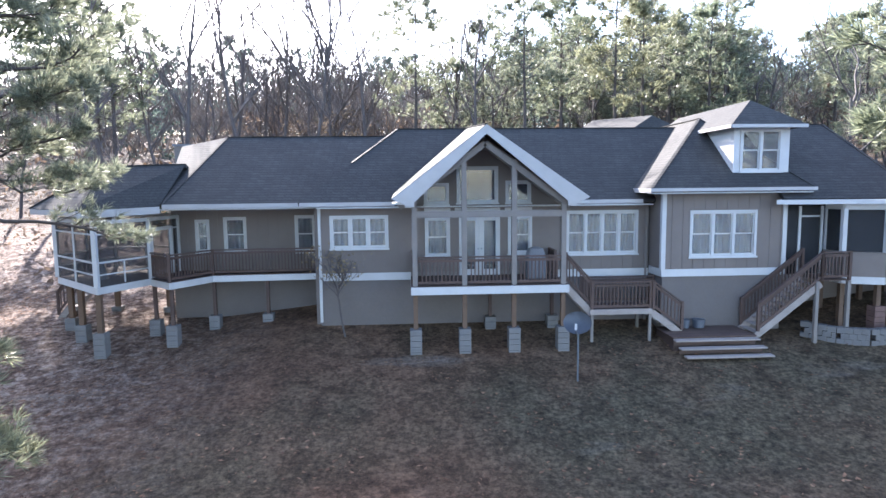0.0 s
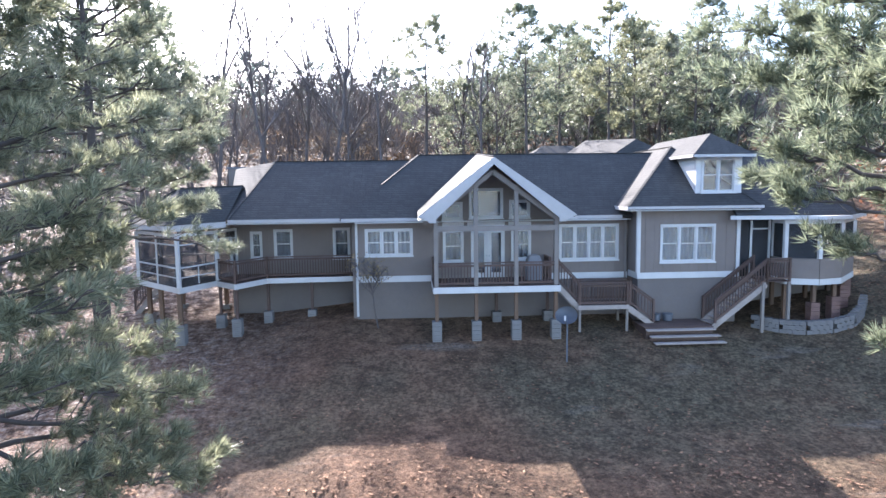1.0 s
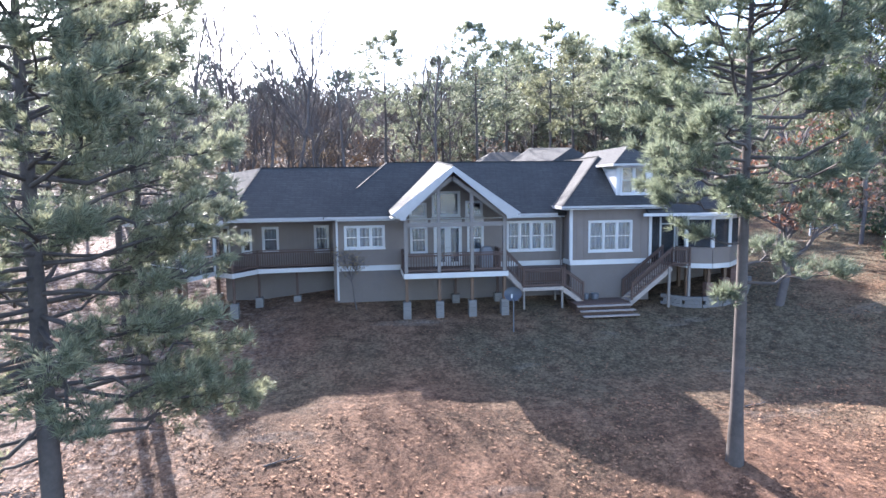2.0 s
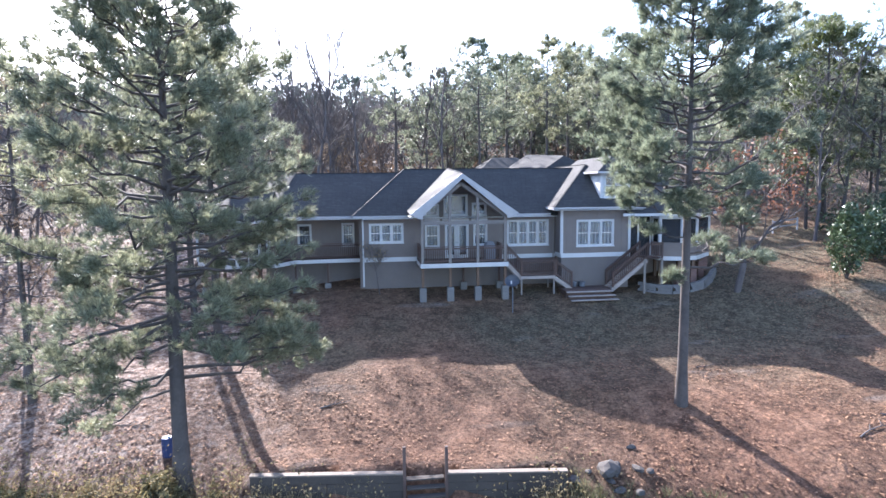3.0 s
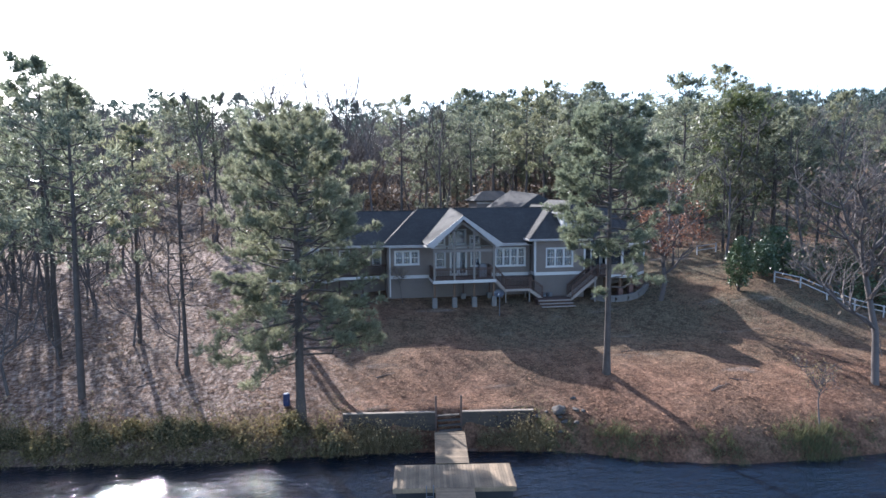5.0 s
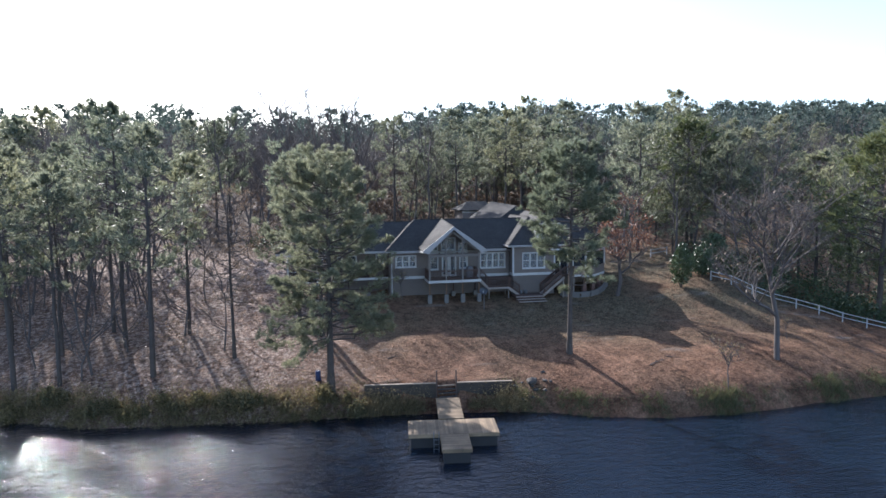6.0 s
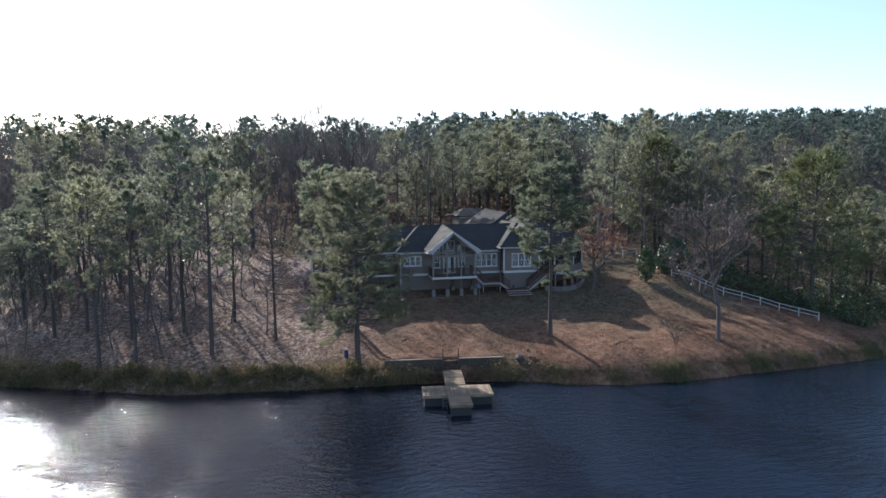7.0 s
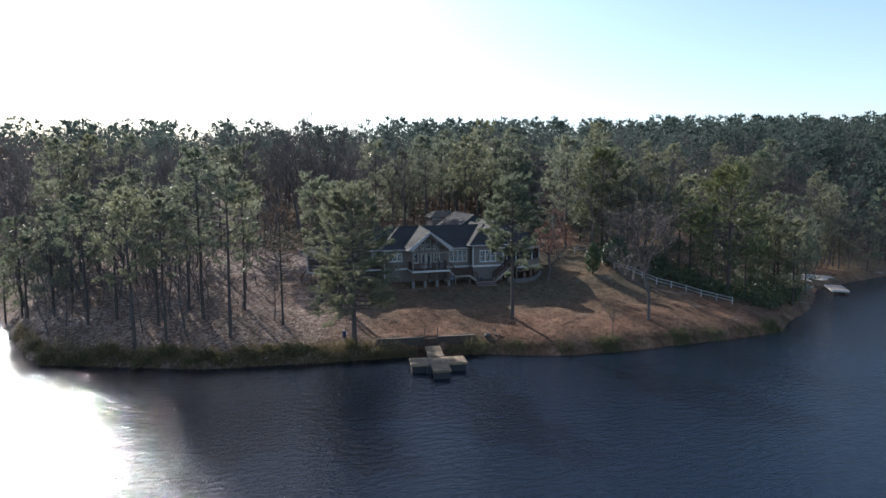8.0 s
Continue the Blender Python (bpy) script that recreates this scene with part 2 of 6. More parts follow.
def part(name, bm, mat, parent=None, label=""):
    """A bmesh as one mesh object, modelled in the world, under a thing or a part."""
    ob = new(name, mesh_of(name, bm, mat))
    if parent is not None:
        ob.parent = parent
        if parent.data is None:
            ob.matrix_parent_inverse = Matrix.Translation(-parent.location)
    if label:
        ob["label"] = label
    return ob


def shared(name, me, parent, m):
    """One more object on a mesh that is there already."""
    ob = new(name, me)
    ob.parent = parent
    ob.matrix_basis = m
    return ob


def thing(name, label, category, at=(0, 0, 0), group="", kind=""):
    ob = new(name)
    ob.location = at
    return tagged(ob, label, category, group, kind)


def np_mesh(name, verts, faces_tri, mat, smooth=False):
    """A mesh of triangles out of two arrays."""
    me = bpy.data.meshes.new(name)
    n, f = len(verts), len(faces_tri)
    me.vertices.add(n)
    me.vertices.foreach_set("co", np.asarray(verts, dtype=np.float32).ravel())
    me.loops.add(3 * f)
    me.loops.foreach_set("vertex_index", np.asarray(faces_tri, dtype=np.int32).ravel())
    me.polygons.add(f)
    me.polygons.foreach_set("loop_start", np.arange(0, 3 * f, 3, dtype=np.int32))
    if smooth:
        me.polygons.foreach_set("use_smooth", np.ones(f, dtype=bool))
    me.update(calc_edges=True)
    me.materials.append(mat)
    return me


# ---- ground and water ----
SHORE_X = [-140, -75, -60, -52, -45, -39, -28, -15, -7, -2, 1.5, 4, 6.6, 11, 18, 26, 32, 38, 42.5, 46, 55, 63, 70, 76, 95, 160, 400]
SHORE_Y = [48, 40, 20, 3, -10, -12.5, -17, -18.4, -18.9, -19.6, -20.2, -21, -22.4, -23.6, -24, -23.2, -23, -22.3, -21, -18, -12.5, -6.2, 0.4, 3.5, 9, 26, 60]
SLOPE_Y = [-400, -30, -24, -20.8, -16, -8.8, -3.4, -2.4, 0, 3, 12, 40, 60, 100, 180, 260, 420, 5000]
SLOPE_Z = [1.0, 1.2, 1.7, 2.3, 3.0, 3.55, 4.72, 4.9, 5.35, 5.7, 7.0, 10.0, 13.0, 18.0, 28.0, 34.0, 38.0, 38.0]


def ground_z(x, y):
    """Height of the ground: a bank at the shore, then a lawn that rises to the house and the wooded hill."""
    x, y = np.asarray(x, dtype=float), np.asarray(y, dtype=float)
    s = y - np.interp(x, SHORE_X, SHORE_Y)
    hill = np.interp(y, SLOPE_Y, SLOPE_Z)
    bank = np.where(s < 0, 0.35 * s - 0.02, 1.25 * (1 - np.exp(-np.maximum(s, 0) / 0.9)) + 0.27 * np.maximum(s, 0))
    east = np.clip((x - 26) / 22, 0, 1)
    bank = np.where(s > 0, bank * (1 - 0.45 * east), bank)
    bank = bank + 0.3 * np.maximum(s - 15, 0)
    hill = hill + np.clip((x - 60) * 0.035, 0, 10) * np.clip((y - 5) / 50, 0, 1) + 2.1 * np.clip((x - 13) / 15, 0, 1) * np.clip((y + 14) / 8, 0, 1)
    hill = hill - 0.45 * np.clip((-6 - x) / 4, 0, 1) * np.clip((y + 8) / 5, 0, 1) * np.clip((14 - y) / 8, 0, 1)
    z = np.minimum(hill, bank)
    behind_wall = (x > -9.9) & (x < 1.4) & (y > -18.98 - 0.12 * x + 0.30 - 0.12)
    z = np.where(behind_wall, np.maximum(z, np.minimum(hill, 1.88 + 0.05 * s)), z)
    z = np.where(s < -6, -2.2, z)
    wave = 0.07 * np.sin(x * 0.83 + 1.3) * np.sin(y * 0.71) + 0.05 * np.sin(x * 1.9 + y * 1.3)
    near_house = np.exp(-((np.clip(np.abs(x) - 15, 0, 99)) ** 2 + (np.clip(np.abs(y) - 6, 0, 99)) ** 2) / 20.0)
    return np.where(s > 0.5, z + wave * (1 - near_house), z)


def gz(x, y):
    return float(ground_z(x, y))


def ground_sheet():
    def axis(parts):
        out = []
        for a, b, step in parts:
            out += list(np.arange(a, b, step))
        return np.array(out + [parts[-1][1]])
    xs = axis([(-3000, -400, 325), (-400, -100, 25), (-100, -45, 3), (-45, 50, 0.6), (50, 110, 3), (110, 400, 29), (400, 3000, 325)])
    ys = axis([(-3000, -300, 300), (-300, -60, 24), (-60, -28, 2), (-28, 12, 0.5), (12, 60, 3), (60, 300, 12), (300, 3000, 300)])
    X, Y = np.meshgrid(xs, ys)
    v = np.stack([X.ravel(), Y.ravel(), ground_z(X, Y).ravel()], 1)
    nx, ny = len(xs), len(ys)
    i = (np.arange(ny - 1)[:, None] * nx + np.arange(nx - 1)[None, :]).ravel()
    tri = np.concatenate([np.stack([i, i + 1, i + nx + 1], 1), np.stack([i, i + nx + 1, i + nx], 1)])
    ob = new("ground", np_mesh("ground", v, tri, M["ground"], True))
    tagged(ob, "sloping lawn of brown pine straw and thin grass", "ground", kind="structure")


def lake():
    bm = bmesh.new()
    xs = (-3000, -300, -60, 60, 300, 3000)
    ys = (-3000, -300, -100, 60, 100)
    grid = [[bm.verts.new((x, y, 0)) for x in xs] for y in ys]
    for j in range(len(ys) - 1):
        for i in range(len(xs) - 1):
            bm.faces.new((grid[j][i], grid[j][i + 1], grid[j + 1][i + 1], grid[j + 1][i]))
    ob = part("water", bm, M["water"])
    tagged(ob, "dark blue rippled lake water with sun glitter", "water", kind="structure")


ground_sheet()
lake()


# ---- the house ----
def wall_y(bm, x0, x1, z0, z1, y, thick, holes=()):
    """A wall in the plane y, one connected mesh, with rectangular openings (x0, x1, z0, z1) right through it."""
    xs = sorted({x0, x1, *(h[0] for h in holes), *(h[1] for h in holes)})
    zs = sorted({z0, z1, *(h[2] for h in holes), *(h[3] for h in holes)})
    xs, zs = [v for v in xs if x0 <= v <= x1], [v for v in zs if z0 <= v <= z1]
    nx, nz = len(xs), len(zs)
    v = {}
    def vert(i, k, s):
        if (i, k, s) not in v:
            v[i, k, s] = bm.verts.new((xs[i], y + s * thick, zs[k]))
        return v[i, k, s]
    def solid(i, k):
        if not (0 <= i < nx - 1 and 0 <= k < nz - 1):
            return False
        mx, mz = (xs[i] + xs[i + 1]) / 2, (zs[k] + zs[k + 1]) / 2
        return not any(h[0] < mx < h[1] and h[2] < mz < h[3] for h in holes)
    for i in range(nx - 1):
        for k in range(nz - 1):
            if not solid(i, k):
                continue
            bm.faces.new((vert(i, k, 0), vert(i + 1, k, 0), vert(i + 1, k + 1, 0), vert(i, k + 1, 0)))
            bm.faces.new((vert(i, k + 1, 1), vert(i + 1, k + 1, 1), vert(i + 1, k, 1), vert(i, k, 1)))
            for di, dk, (a, b) in ((-1, 0, ((i, k), (i, k + 1))), (1, 0, ((i + 1, k + 1), (i + 1, k))), (0, -1, ((i + 1, k), (i, k))), (0, 1, ((i, k + 1), (i + 1, k + 1)))):
                if not solid(i + di, k + dk):
                    bm.faces.new((vert(*a, 0), vert(*b, 0), vert(*b, 1), vert(*a, 1)))


def ring_y(bm, x0, x1, z0, z1, y0, y1, w):
    """A rectangular frame in one connected mesh."""
    outer = ((x0, z0), (x1, z0), (x1, z1), (x0, z1))
    inner = ((x0 + w, z0 + w), (x1 - w, z0 + w), (x1 - w, z1 - w), (x0 + w, z1 - w))
    fo, fi, bo, bi = ([bm.verts.new((x, y, z)) for x, z in p] for p, y in ((outer, y0), (inner, y0), (outer, y1), (inner, y1)))
    for k in range(4):
        j = (k + 1) % 4
        bm.faces.new((fo[k], fo[j], fi[j], fi[k]))
        bm.faces.new((bo[j], bo[k], bi[k], bi[j]))
        bm.faces.new((fo[j], fo[k], bo[k], bo[j]))
        bm.faces.new((fi[k], fi[j], bi[j], bi[k]))


def battens(wall, x0, x1, z0, z1, y, step=0.41, holes=()):
    """Upright strips over the board joints, each a piece of its wall."""
    x = x0 + step / 2
    while x < x1:
        spans = [(z0, z1)]
        for h in holes:
            if h[0] - 0.14 < x < h[1] + 0.14:
                spans = [s for lo, hi in spans for s in ((lo, min(hi, h[2] - 0.05)), (max(lo, h[3] + 0.03), hi)) if s[1] - s[0] > 0.05]
        for lo, hi in spans:
            bm = bmesh.new()
            box(bm, x - 0.025, x + 0.025, y - 0.018, y - 0.001, lo, hi)
            part("batten", bm, M["siding"], wall)
        x += step


def window(house, x0, x1, z0, z1, y, cols=1, sash=True, curtain=True):
    """A window in a wall whose outer face is y: casing, sill, mullions, sashes with panes, and a curtain behind."""
    bm = bmesh.new()
    c = 0.095
    ring_y(bm, x0, x1, z0, z1, y - 0.035, y + 0.10, c)
    win = part("window", bm, M["white"], house, "white-cased window")
    bm = bmesh.new()
    box(bm, x0 - 0.03, x1 + 0.03, y - 0.085, y - 0.036, z0 - 0.03, z0 + 0.03)
    part("sill", bm, M["white"], win)
    w = (x1 - x0 - 2 * c) / cols
    for i in range(1, cols):
        x = x0 + c + i * w
        bm = bmesh.new()
        box(bm, x - 0.045, x + 0.045, y - 0.02, y + 0.09, z0 + c, z1 - c)
        part("mullion", bm, M["white"], win)
    zm = (z0 + z1) / 2
    for i in range(cols):
        a, b = x0 + c + i * w, x0 + c + (i + 1) * w
        a, b = a + (0.045 if i else 0), b - (0.045 if i < cols - 1 else 0)
        for n, (lo, hi) in enumerate(((z0 + c, zm + 0.02), (zm - 0.02, z1 - c)) if sash else ((z0 + c, z1 - c),)):
            d = 0.03 * (1 - n)
            bm = bmesh.new()
            ring_y(bm, a, b, lo, hi, y + 0.012 + d, y + 0.04 + d, 0.042)
            part("sash", bm, M["white"], win)
            bm = bmesh.new()
            box(bm, a + 0.03, b - 0.03, y + 0.024 + d, y + 0.030 + d, lo + 0.03, hi - 0.03)
            part("pane", bm, M["glass_clear"], win, "clear window pane")
    if curtain:
        bm = bmesh.new()
        n = int((x1 - x0) / 0.05)
        top, low = z1 - 0.05, z0 + (z1 - z0) * 0.08
        prev = None
        for k in range(n + 1):
            x = x0 + c + (x1 - x0 - 2 * c) * k / n
            yy = y + 0.30 + 0.045 * math.sin(k * 1.35) + 0.02 * math.sin(k * 0.37)
            pair = (bm.verts.new((x, yy, low)), bm.verts.new((x, yy, top)))
            if prev:
                bm.faces.new((prev[0], pair[0], pair[1], prev[1]))
            prev = pair
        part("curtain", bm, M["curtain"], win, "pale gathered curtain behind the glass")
    return win


M["glass_clear"] = material("clear_pane", 0.03)[0]
_b = M["glass_clear"].node_tree.nodes["Principled BSDF"]
_b.inputs["Transmission Weight"].default_value = 0.88
_b.inputs["Base Color"].default_value = (0.62, 0.66, 0.70, 1)
_b.inputs["IOR"].default_value = 1.5

WL = (-5.20, -3.02, 8.25, 9.52)
WR = (3.73, 6.53, 7.90, 9.60)
WG = (8.00, 10.52, 7.87, 9.60)
DOOR = (-0.36, 1.20, 7.20, 9.42)
SIDE = [(-1.65, -0.70, 7.91, 9.42), (1.50, 2.42, 7.97, 9.45)]
UPPER = [(-1.67, -0.73, 9.87, 10.69), (-0.44, 1.13, 9.91, 11.30), (1.41, 2.38, 9.90, 10.76)]
LEFTW = [(-11.05, -10.47, 7.94, 9.31), (-9.9, -8.97, 7.94, 9.4), (-6.99, -6.14, 7.88, 9.44)]
RIDGE_Y, RIDGE_Z = 3.6, 13.02
GABLE_X = 0.34


def build_house():
    house = thing("house", "long taupe board-and-batten lake house with white trim and dark shingle roofs", "house", (0, 4, 5.6))
    # walls
    bm = bmesh.new()
    holes = [WL, WR, DOOR, *SIDE]
    wall_y(bm, -5.6, 6.95, 7.35, 9.86, 0, 0.2, holes)
    wall = part("wall", bm, M["siding"], house, "taupe board-and-batten front wall")
    battens(wall, -5.45, -2.3, 7.36, 9.84, 0, holes=[WL])
    battens(wall, 3.3, 6.9, 7.36, 9.84, 0, holes=[WR])
    # gable wall over the doors, up to the roof's slopes
    bm = bmesh.new()
    gx, top = GABLE_X, 12.60
    edges = sorted({-2.6, -1.67, -0.73, -0.44, gx, 1.13, 1.41, 2.38, 3.56})
    for a, b in zip(edges, edges[1:]):
        m = (a + b) / 2
        za, zb = top - 0.727 * abs(a - gx), top - 0.727 * abs(b - gx)
        hole = [h for h in UPPER if h[0] < m < h[1]]
        lo = 9.862
        if hole:
            box(bm, a, b, 0, 0.2, lo, hole[0][2])
            lo = hole[0][3]
        v = [bm.verts.new(p) for p in ((a, 0, lo), (b, 0, lo), (b, 0, zb), (a, 0, za), (a, 0.2, lo), (b, 0.2, lo), (b, 0.2, zb), (a, 0.2, za))]
        for f in ((0, 1, 2, 3), (5, 4, 7, 6), (3, 2, 6, 7), (1, 0, 4, 5), (1, 5, 6, 2), (0, 3, 7, 4)):
            bm.faces.new([v[i] for i in f])
    bmesh.ops.remove_doubles(bm, verts=bm.verts, dist=0.001)
    part("gable_wall", bm, M["siding"], house)
    bm = bmesh.new()
    box(bm, -5.6, 6.95, 0.02, 0.22, 5.0, 7.07)
    part("foundation_wall", bm, M["base"], house, "smooth grey-taupe foundation wall")
    bm = bmesh.new()
    box(bm, -5.62, -2.2, -0.03, 0.19, 7.07, 7.35)
    part("belly_band", bm, M["white"], house, "white trim band at floor level")
    bm = bmesh.new()
    box(bm, 3.2, 6.95, -0.03, 0.19, 7.07, 7.35)
    part("belly_band", bm, M["white"], house)
    bm = bmesh.new()
    box(bm, -2.2, 3.2, 0.0, 0.19, 7.07, 7.35)
    part("floor_edge", bm, M["beam"], house)
    # left wing, set back
    bm = bmesh.new()
    wall_y(bm, -12.0, -5.6, 7.20, 9.9, 2.7, 0.2, LEFTW)
    wall = part("wall", bm, M["siding"], house)
    battens(wall, -12.0, -5.65, 7.2, 9.84, 2.7, holes=LEFTW)
    bm = bmesh.new()
    box(bm, -12.0, -5.6, 2.72, 2.9, 4.3, 7.2)
    part("foundation_wall", bm, M["base"], house)
    # wing on the other side, set forward
    bm = bmesh.new()
    wall_y(bm, 7.0, 11.55, 7.45, 10.3, -1.2, 0.2, [WG])
    wall = part("wall", bm, M["siding"], house)
    battens(wall, 7.15, 11.5, 7.46, 10.28, -1.2, holes=[WG])
    bm = bmesh.new()
    box(bm, 7.0, 7.2, -1.0, 1.0, 7.45, 10.3)
    part("side_wall", bm, M["siding"], house)
    bm = bmesh.new()
    box(bm, 7.02, 11.55, -1.18, -0.98, 4.6, 7.18)
    box(bm, 7.02, 7.2, -0.98, 1.0, 4.6, 7.18)
    part("foundation_wall", bm, M["base"], house)
    bm = bmesh.new()
    box(bm, 6.97, 11.58, -1.23, -1.0, 7.18, 7.45)
    box(bm, 6.97, 7.2, -1.0, -0.03, 7.18, 7.45)
    part("belly_band", bm, M["white"], house)
    # hidden walls that close the house
    bm = bmesh.new()
    box(bm, -12.0, -11.8, 2.9, 8.4, 4.3, 9.9)
    box(bm, -5.8, -5.6, 0.2, 2.7, 4.8, 9.8)
    box(bm, -12.0, 17.5, 8.4, 8.6, 4.8, 10.0)
    box(bm, 17.3, 17.5, 1.2, 8.4, 4.8, 10.0)
    box(bm, 11.35, 17.3, 1.2, 1.4, 4.8, 10.0)
    box(bm, 11.35, 11.55, -1.0, 1.2, 7.2, 10.3)
    part("back_wall", bm, M["siding"], house)
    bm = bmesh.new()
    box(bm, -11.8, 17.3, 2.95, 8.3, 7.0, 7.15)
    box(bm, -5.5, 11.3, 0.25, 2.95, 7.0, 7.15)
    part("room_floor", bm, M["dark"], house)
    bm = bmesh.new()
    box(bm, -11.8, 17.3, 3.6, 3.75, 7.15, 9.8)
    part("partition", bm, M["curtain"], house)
    # corner boards and downpipes
    for x, y, z0, z1 in ((-5.6, -0.05, 5.5, 9.8), (7.0, -1.25, 7.45, 10.25), (11.55, -1.25, 7.2, 10.0)):
        bm = bmesh.new()
        if z0 < 6:
            box(bm, x - 0.03, x + 0.07, y - 0.03, y + 0.05, z0, z1)
        else:
            box(bm, x - 0.06, x + 0.10, y, y + 0.16, z0, z1)
        part("corner_board", bm, M["white"], house)
    bm = bmesh.new()
    box(bm, 6.80, 6.87, -0.08, -0.01, 5.2, 9.8)
    part("downpipe", bm, M["beam"], house)
    # windows
    for h, cols in ((WL, 3), (WR, 4)):
        window(house, *h, 0, cols)
    window(house, *WG, -1.2, 3)
    for h in SIDE:
        window(house, *h, 0)
    for h in UPPER:
        window(house, *h, 0, 1, False, False)
    for h in LEFTW:
        window(house, *h, 2.7)
    # frieze boards under the upper windows
    for a, b in ((-1.67, -0.68), (-0.52, 1.2), (1.38, 2.42)):
        bm = bmesh.new()
        box(bm, a, b, -0.04, 0.0, 9.60, 9.75)
        part("frieze_board", bm, M["white"], house)
    # pair of glazed doors
    for a, b in ((-0.36, 0.42), (0.42, 1.20)):
        bm = bmesh.new()
        for q in ((a, a + 0.17, 7.2, 9.42), (b - 0.17, b, 7.2, 9.42), (a + 0.17, b - 0.17, 9.27, 9.42), (a + 0.17, b - 0.17, 7.2, 7.42)):
            box(bm, q[0] + 0.004, q[1] - 0.004, -0.02, 0.06, q[2], q[3])
        d = part("door", bm, M["white"], house, "white glazed door")
        bm = bmesh.new()
        box(bm, a + 0.16, b - 0.16, 0.015, 0.022, 7.4, 9.3)
        part("pane", bm, M["glass_clear"], d)
        bm = bmesh.new()
        x = 0.36 if a < 0 else 0.48
        box(bm, x - 0.015, x + 0.015, -0.08, -0.02, 8.18, 8.24)
        part("handle", bm, M["metal"], d, "dark door handle")
    # roofs
    T = 0.14
    E0, EZ = -0.52, 10.02
    def roof(name, polys, label=""):
        for p in polys:
            bm = bmesh.new()
            slab(bm, p, T)
            part(name, bm, M["shingle"], house, label)
    roof("roof", [[(-6.25, E0, EZ), (-2.75, E0, EZ), (-2.75, -0.27, 10.2), (GABLE_X, RIDGE_Y, RIDGE_Z), (-2.67, RIDGE_Y, RIDGE_Z)],
                  [(3.8, E0, EZ), (7.3, E0, EZ), (9.7, RIDGE_Y, RIDGE_Z), (GABLE_X, RIDGE_Y, RIDGE_Z), (3.8, -0.27, 10.2)],
                  [(-6.25, E0, EZ), (-2.67, RIDGE_Y, RIDGE_Z), (-6.25, 7.72, EZ)],
                  [(-6.25, 7.72, EZ), (-2.67, RIDGE_Y, RIDGE_Z), (9.7, RIDGE_Y, RIDGE_Z), (7.3, 7.72, EZ)]], "dark grey shingle hip roof")
    F, R, K = (-11.4, 0.35, 10.0), (-10.1, 4.6, 12.8), (-12.3, 5.2, 12.45)
    roof("roof", [[F, (-4.0, 0.35, 10.0), (-2.6, 4.6, 12.8), R], [F, R, K],
                  [K, R, (-12.0, 8.6, 10.0)],
                  [(-12.0, 8.6, 10.0), R, (-2.6, 4.6, 12.8), (-4.0, 8.6, 10.0)]])
    W = (9.66, 1.75, 13.2)
    roof("roof", [[(6.35, -1.72, 10.42), (12.3, -1.72, 10.42), W],
                  [(6.35, -1.72, 10.42), W, (9.66, 8.2, 13.2), (6.35, 8.2, 10.42)],
                  [(12.3, -1.72, 10.42), W, (9.66, 8.2, 13.2), (12.3, 8.2, 10.42)]])
    roof("roof", [[(11.2, -1.75, 10.0), (15.9, -2.4, 10.0), (15.2, 2.25, 13.0), (11.2, 2.25, 13.0)],
                  [(15.9, -2.4, 10.0), (18.6, 0.2, 10.0), (18.6, 7.5, 10.0), (15.2, 2.25, 13.0)],
                  [(11.2, 2.25, 13.0), (15.2, 2.25, 13.0), (18.6, 7.5, 10.0), (11.2, 8.6, 10.0)]])
    roof("roof", [[(5.6, 7.0, 11.2), (10.7, 9.2, 14.2), (9.4, 15.5, 14.6), (4.3, 15.5, 11.2)],
                  [(5.6, 7.0, 11.2), (15.8, 7.0, 11.2), (10.7, 9.2, 14.2)],
                  [(15.8, 7.0, 11.2), (10.7, 9.2, 14.2), (9.4, 15.5, 14.6), (15.8, 15.5, 11.2)]])
    # hipped wing standing further back
    bm = bmesh.new()
    box(bm, 6.1, 10.6, 18.2, 23.0, 7.2, 13.38)
    part("rear_wall", bm, M["siding"], house)
    bm = bmesh.new()
    box(bm, 6.05, 10.65, 18.14, 18.198, 13.05, 13.37)
    part("fascia", bm, M["white"], house)
    H0, H1 = (7.2, 20.0, 14.55), (9.6, 20.0, 14.55)
    roof("roof", [[(5.6, 17.7, 13.42), (11.1, 17.7, 13.42), H1, H0], [(5.6, 17.7, 13.42), H0, (5.6, 23.4, 13.42)], [(11.1, 17.7, 13.42), H1, (11.1, 23.4, 13.42)], [(5.6, 23.4, 13.42), H0, H1, (11.1, 23.4, 13.42)]])
    bm = bmesh.new()
    box(bm, -12.85, -11.98, 5.75, 6.35, 11.3, 12.5)
    vent = part("roof_vent", bm, M["beam"], house, "low grey boxed vent behind the ridge")
    bm = bmesh.new()
    box(bm, -12.92, -11.91, 5.68, 6.42, 12.502, 12.6)
    part("vent_cap", bm, M["metal"], vent)
    # porch roof
    A, B, C = (-17.2, 2.1, 9.86), (-13.47, -1.6, 9.88), (-11.5, 0.35, 9.95)
    P, Q = (-13.75, 1.1, 11.45), (-11.25, 2.6, 11.57)
    D = (-16.2, 5.5, 9.86)
    roof("porch_roof", [[A, B, P], [B, C, Q, P], [A, P, D], [D, P, Q, (-11.0, 7.5, 9.9)]])
    # gable over the deck
    G0, G1 = (GABLE_X, -2.75, 12.58), (GABLE_X, 3.7, 13.06)
    roof("gable_roof", [[(-2.80, -2.75, 10.18), G0, G1, (-2.80, 0.6, 10.35)], [(3.80, -2.75, 10.18), (3.80, 0.6, 10.35), G1, G0]])
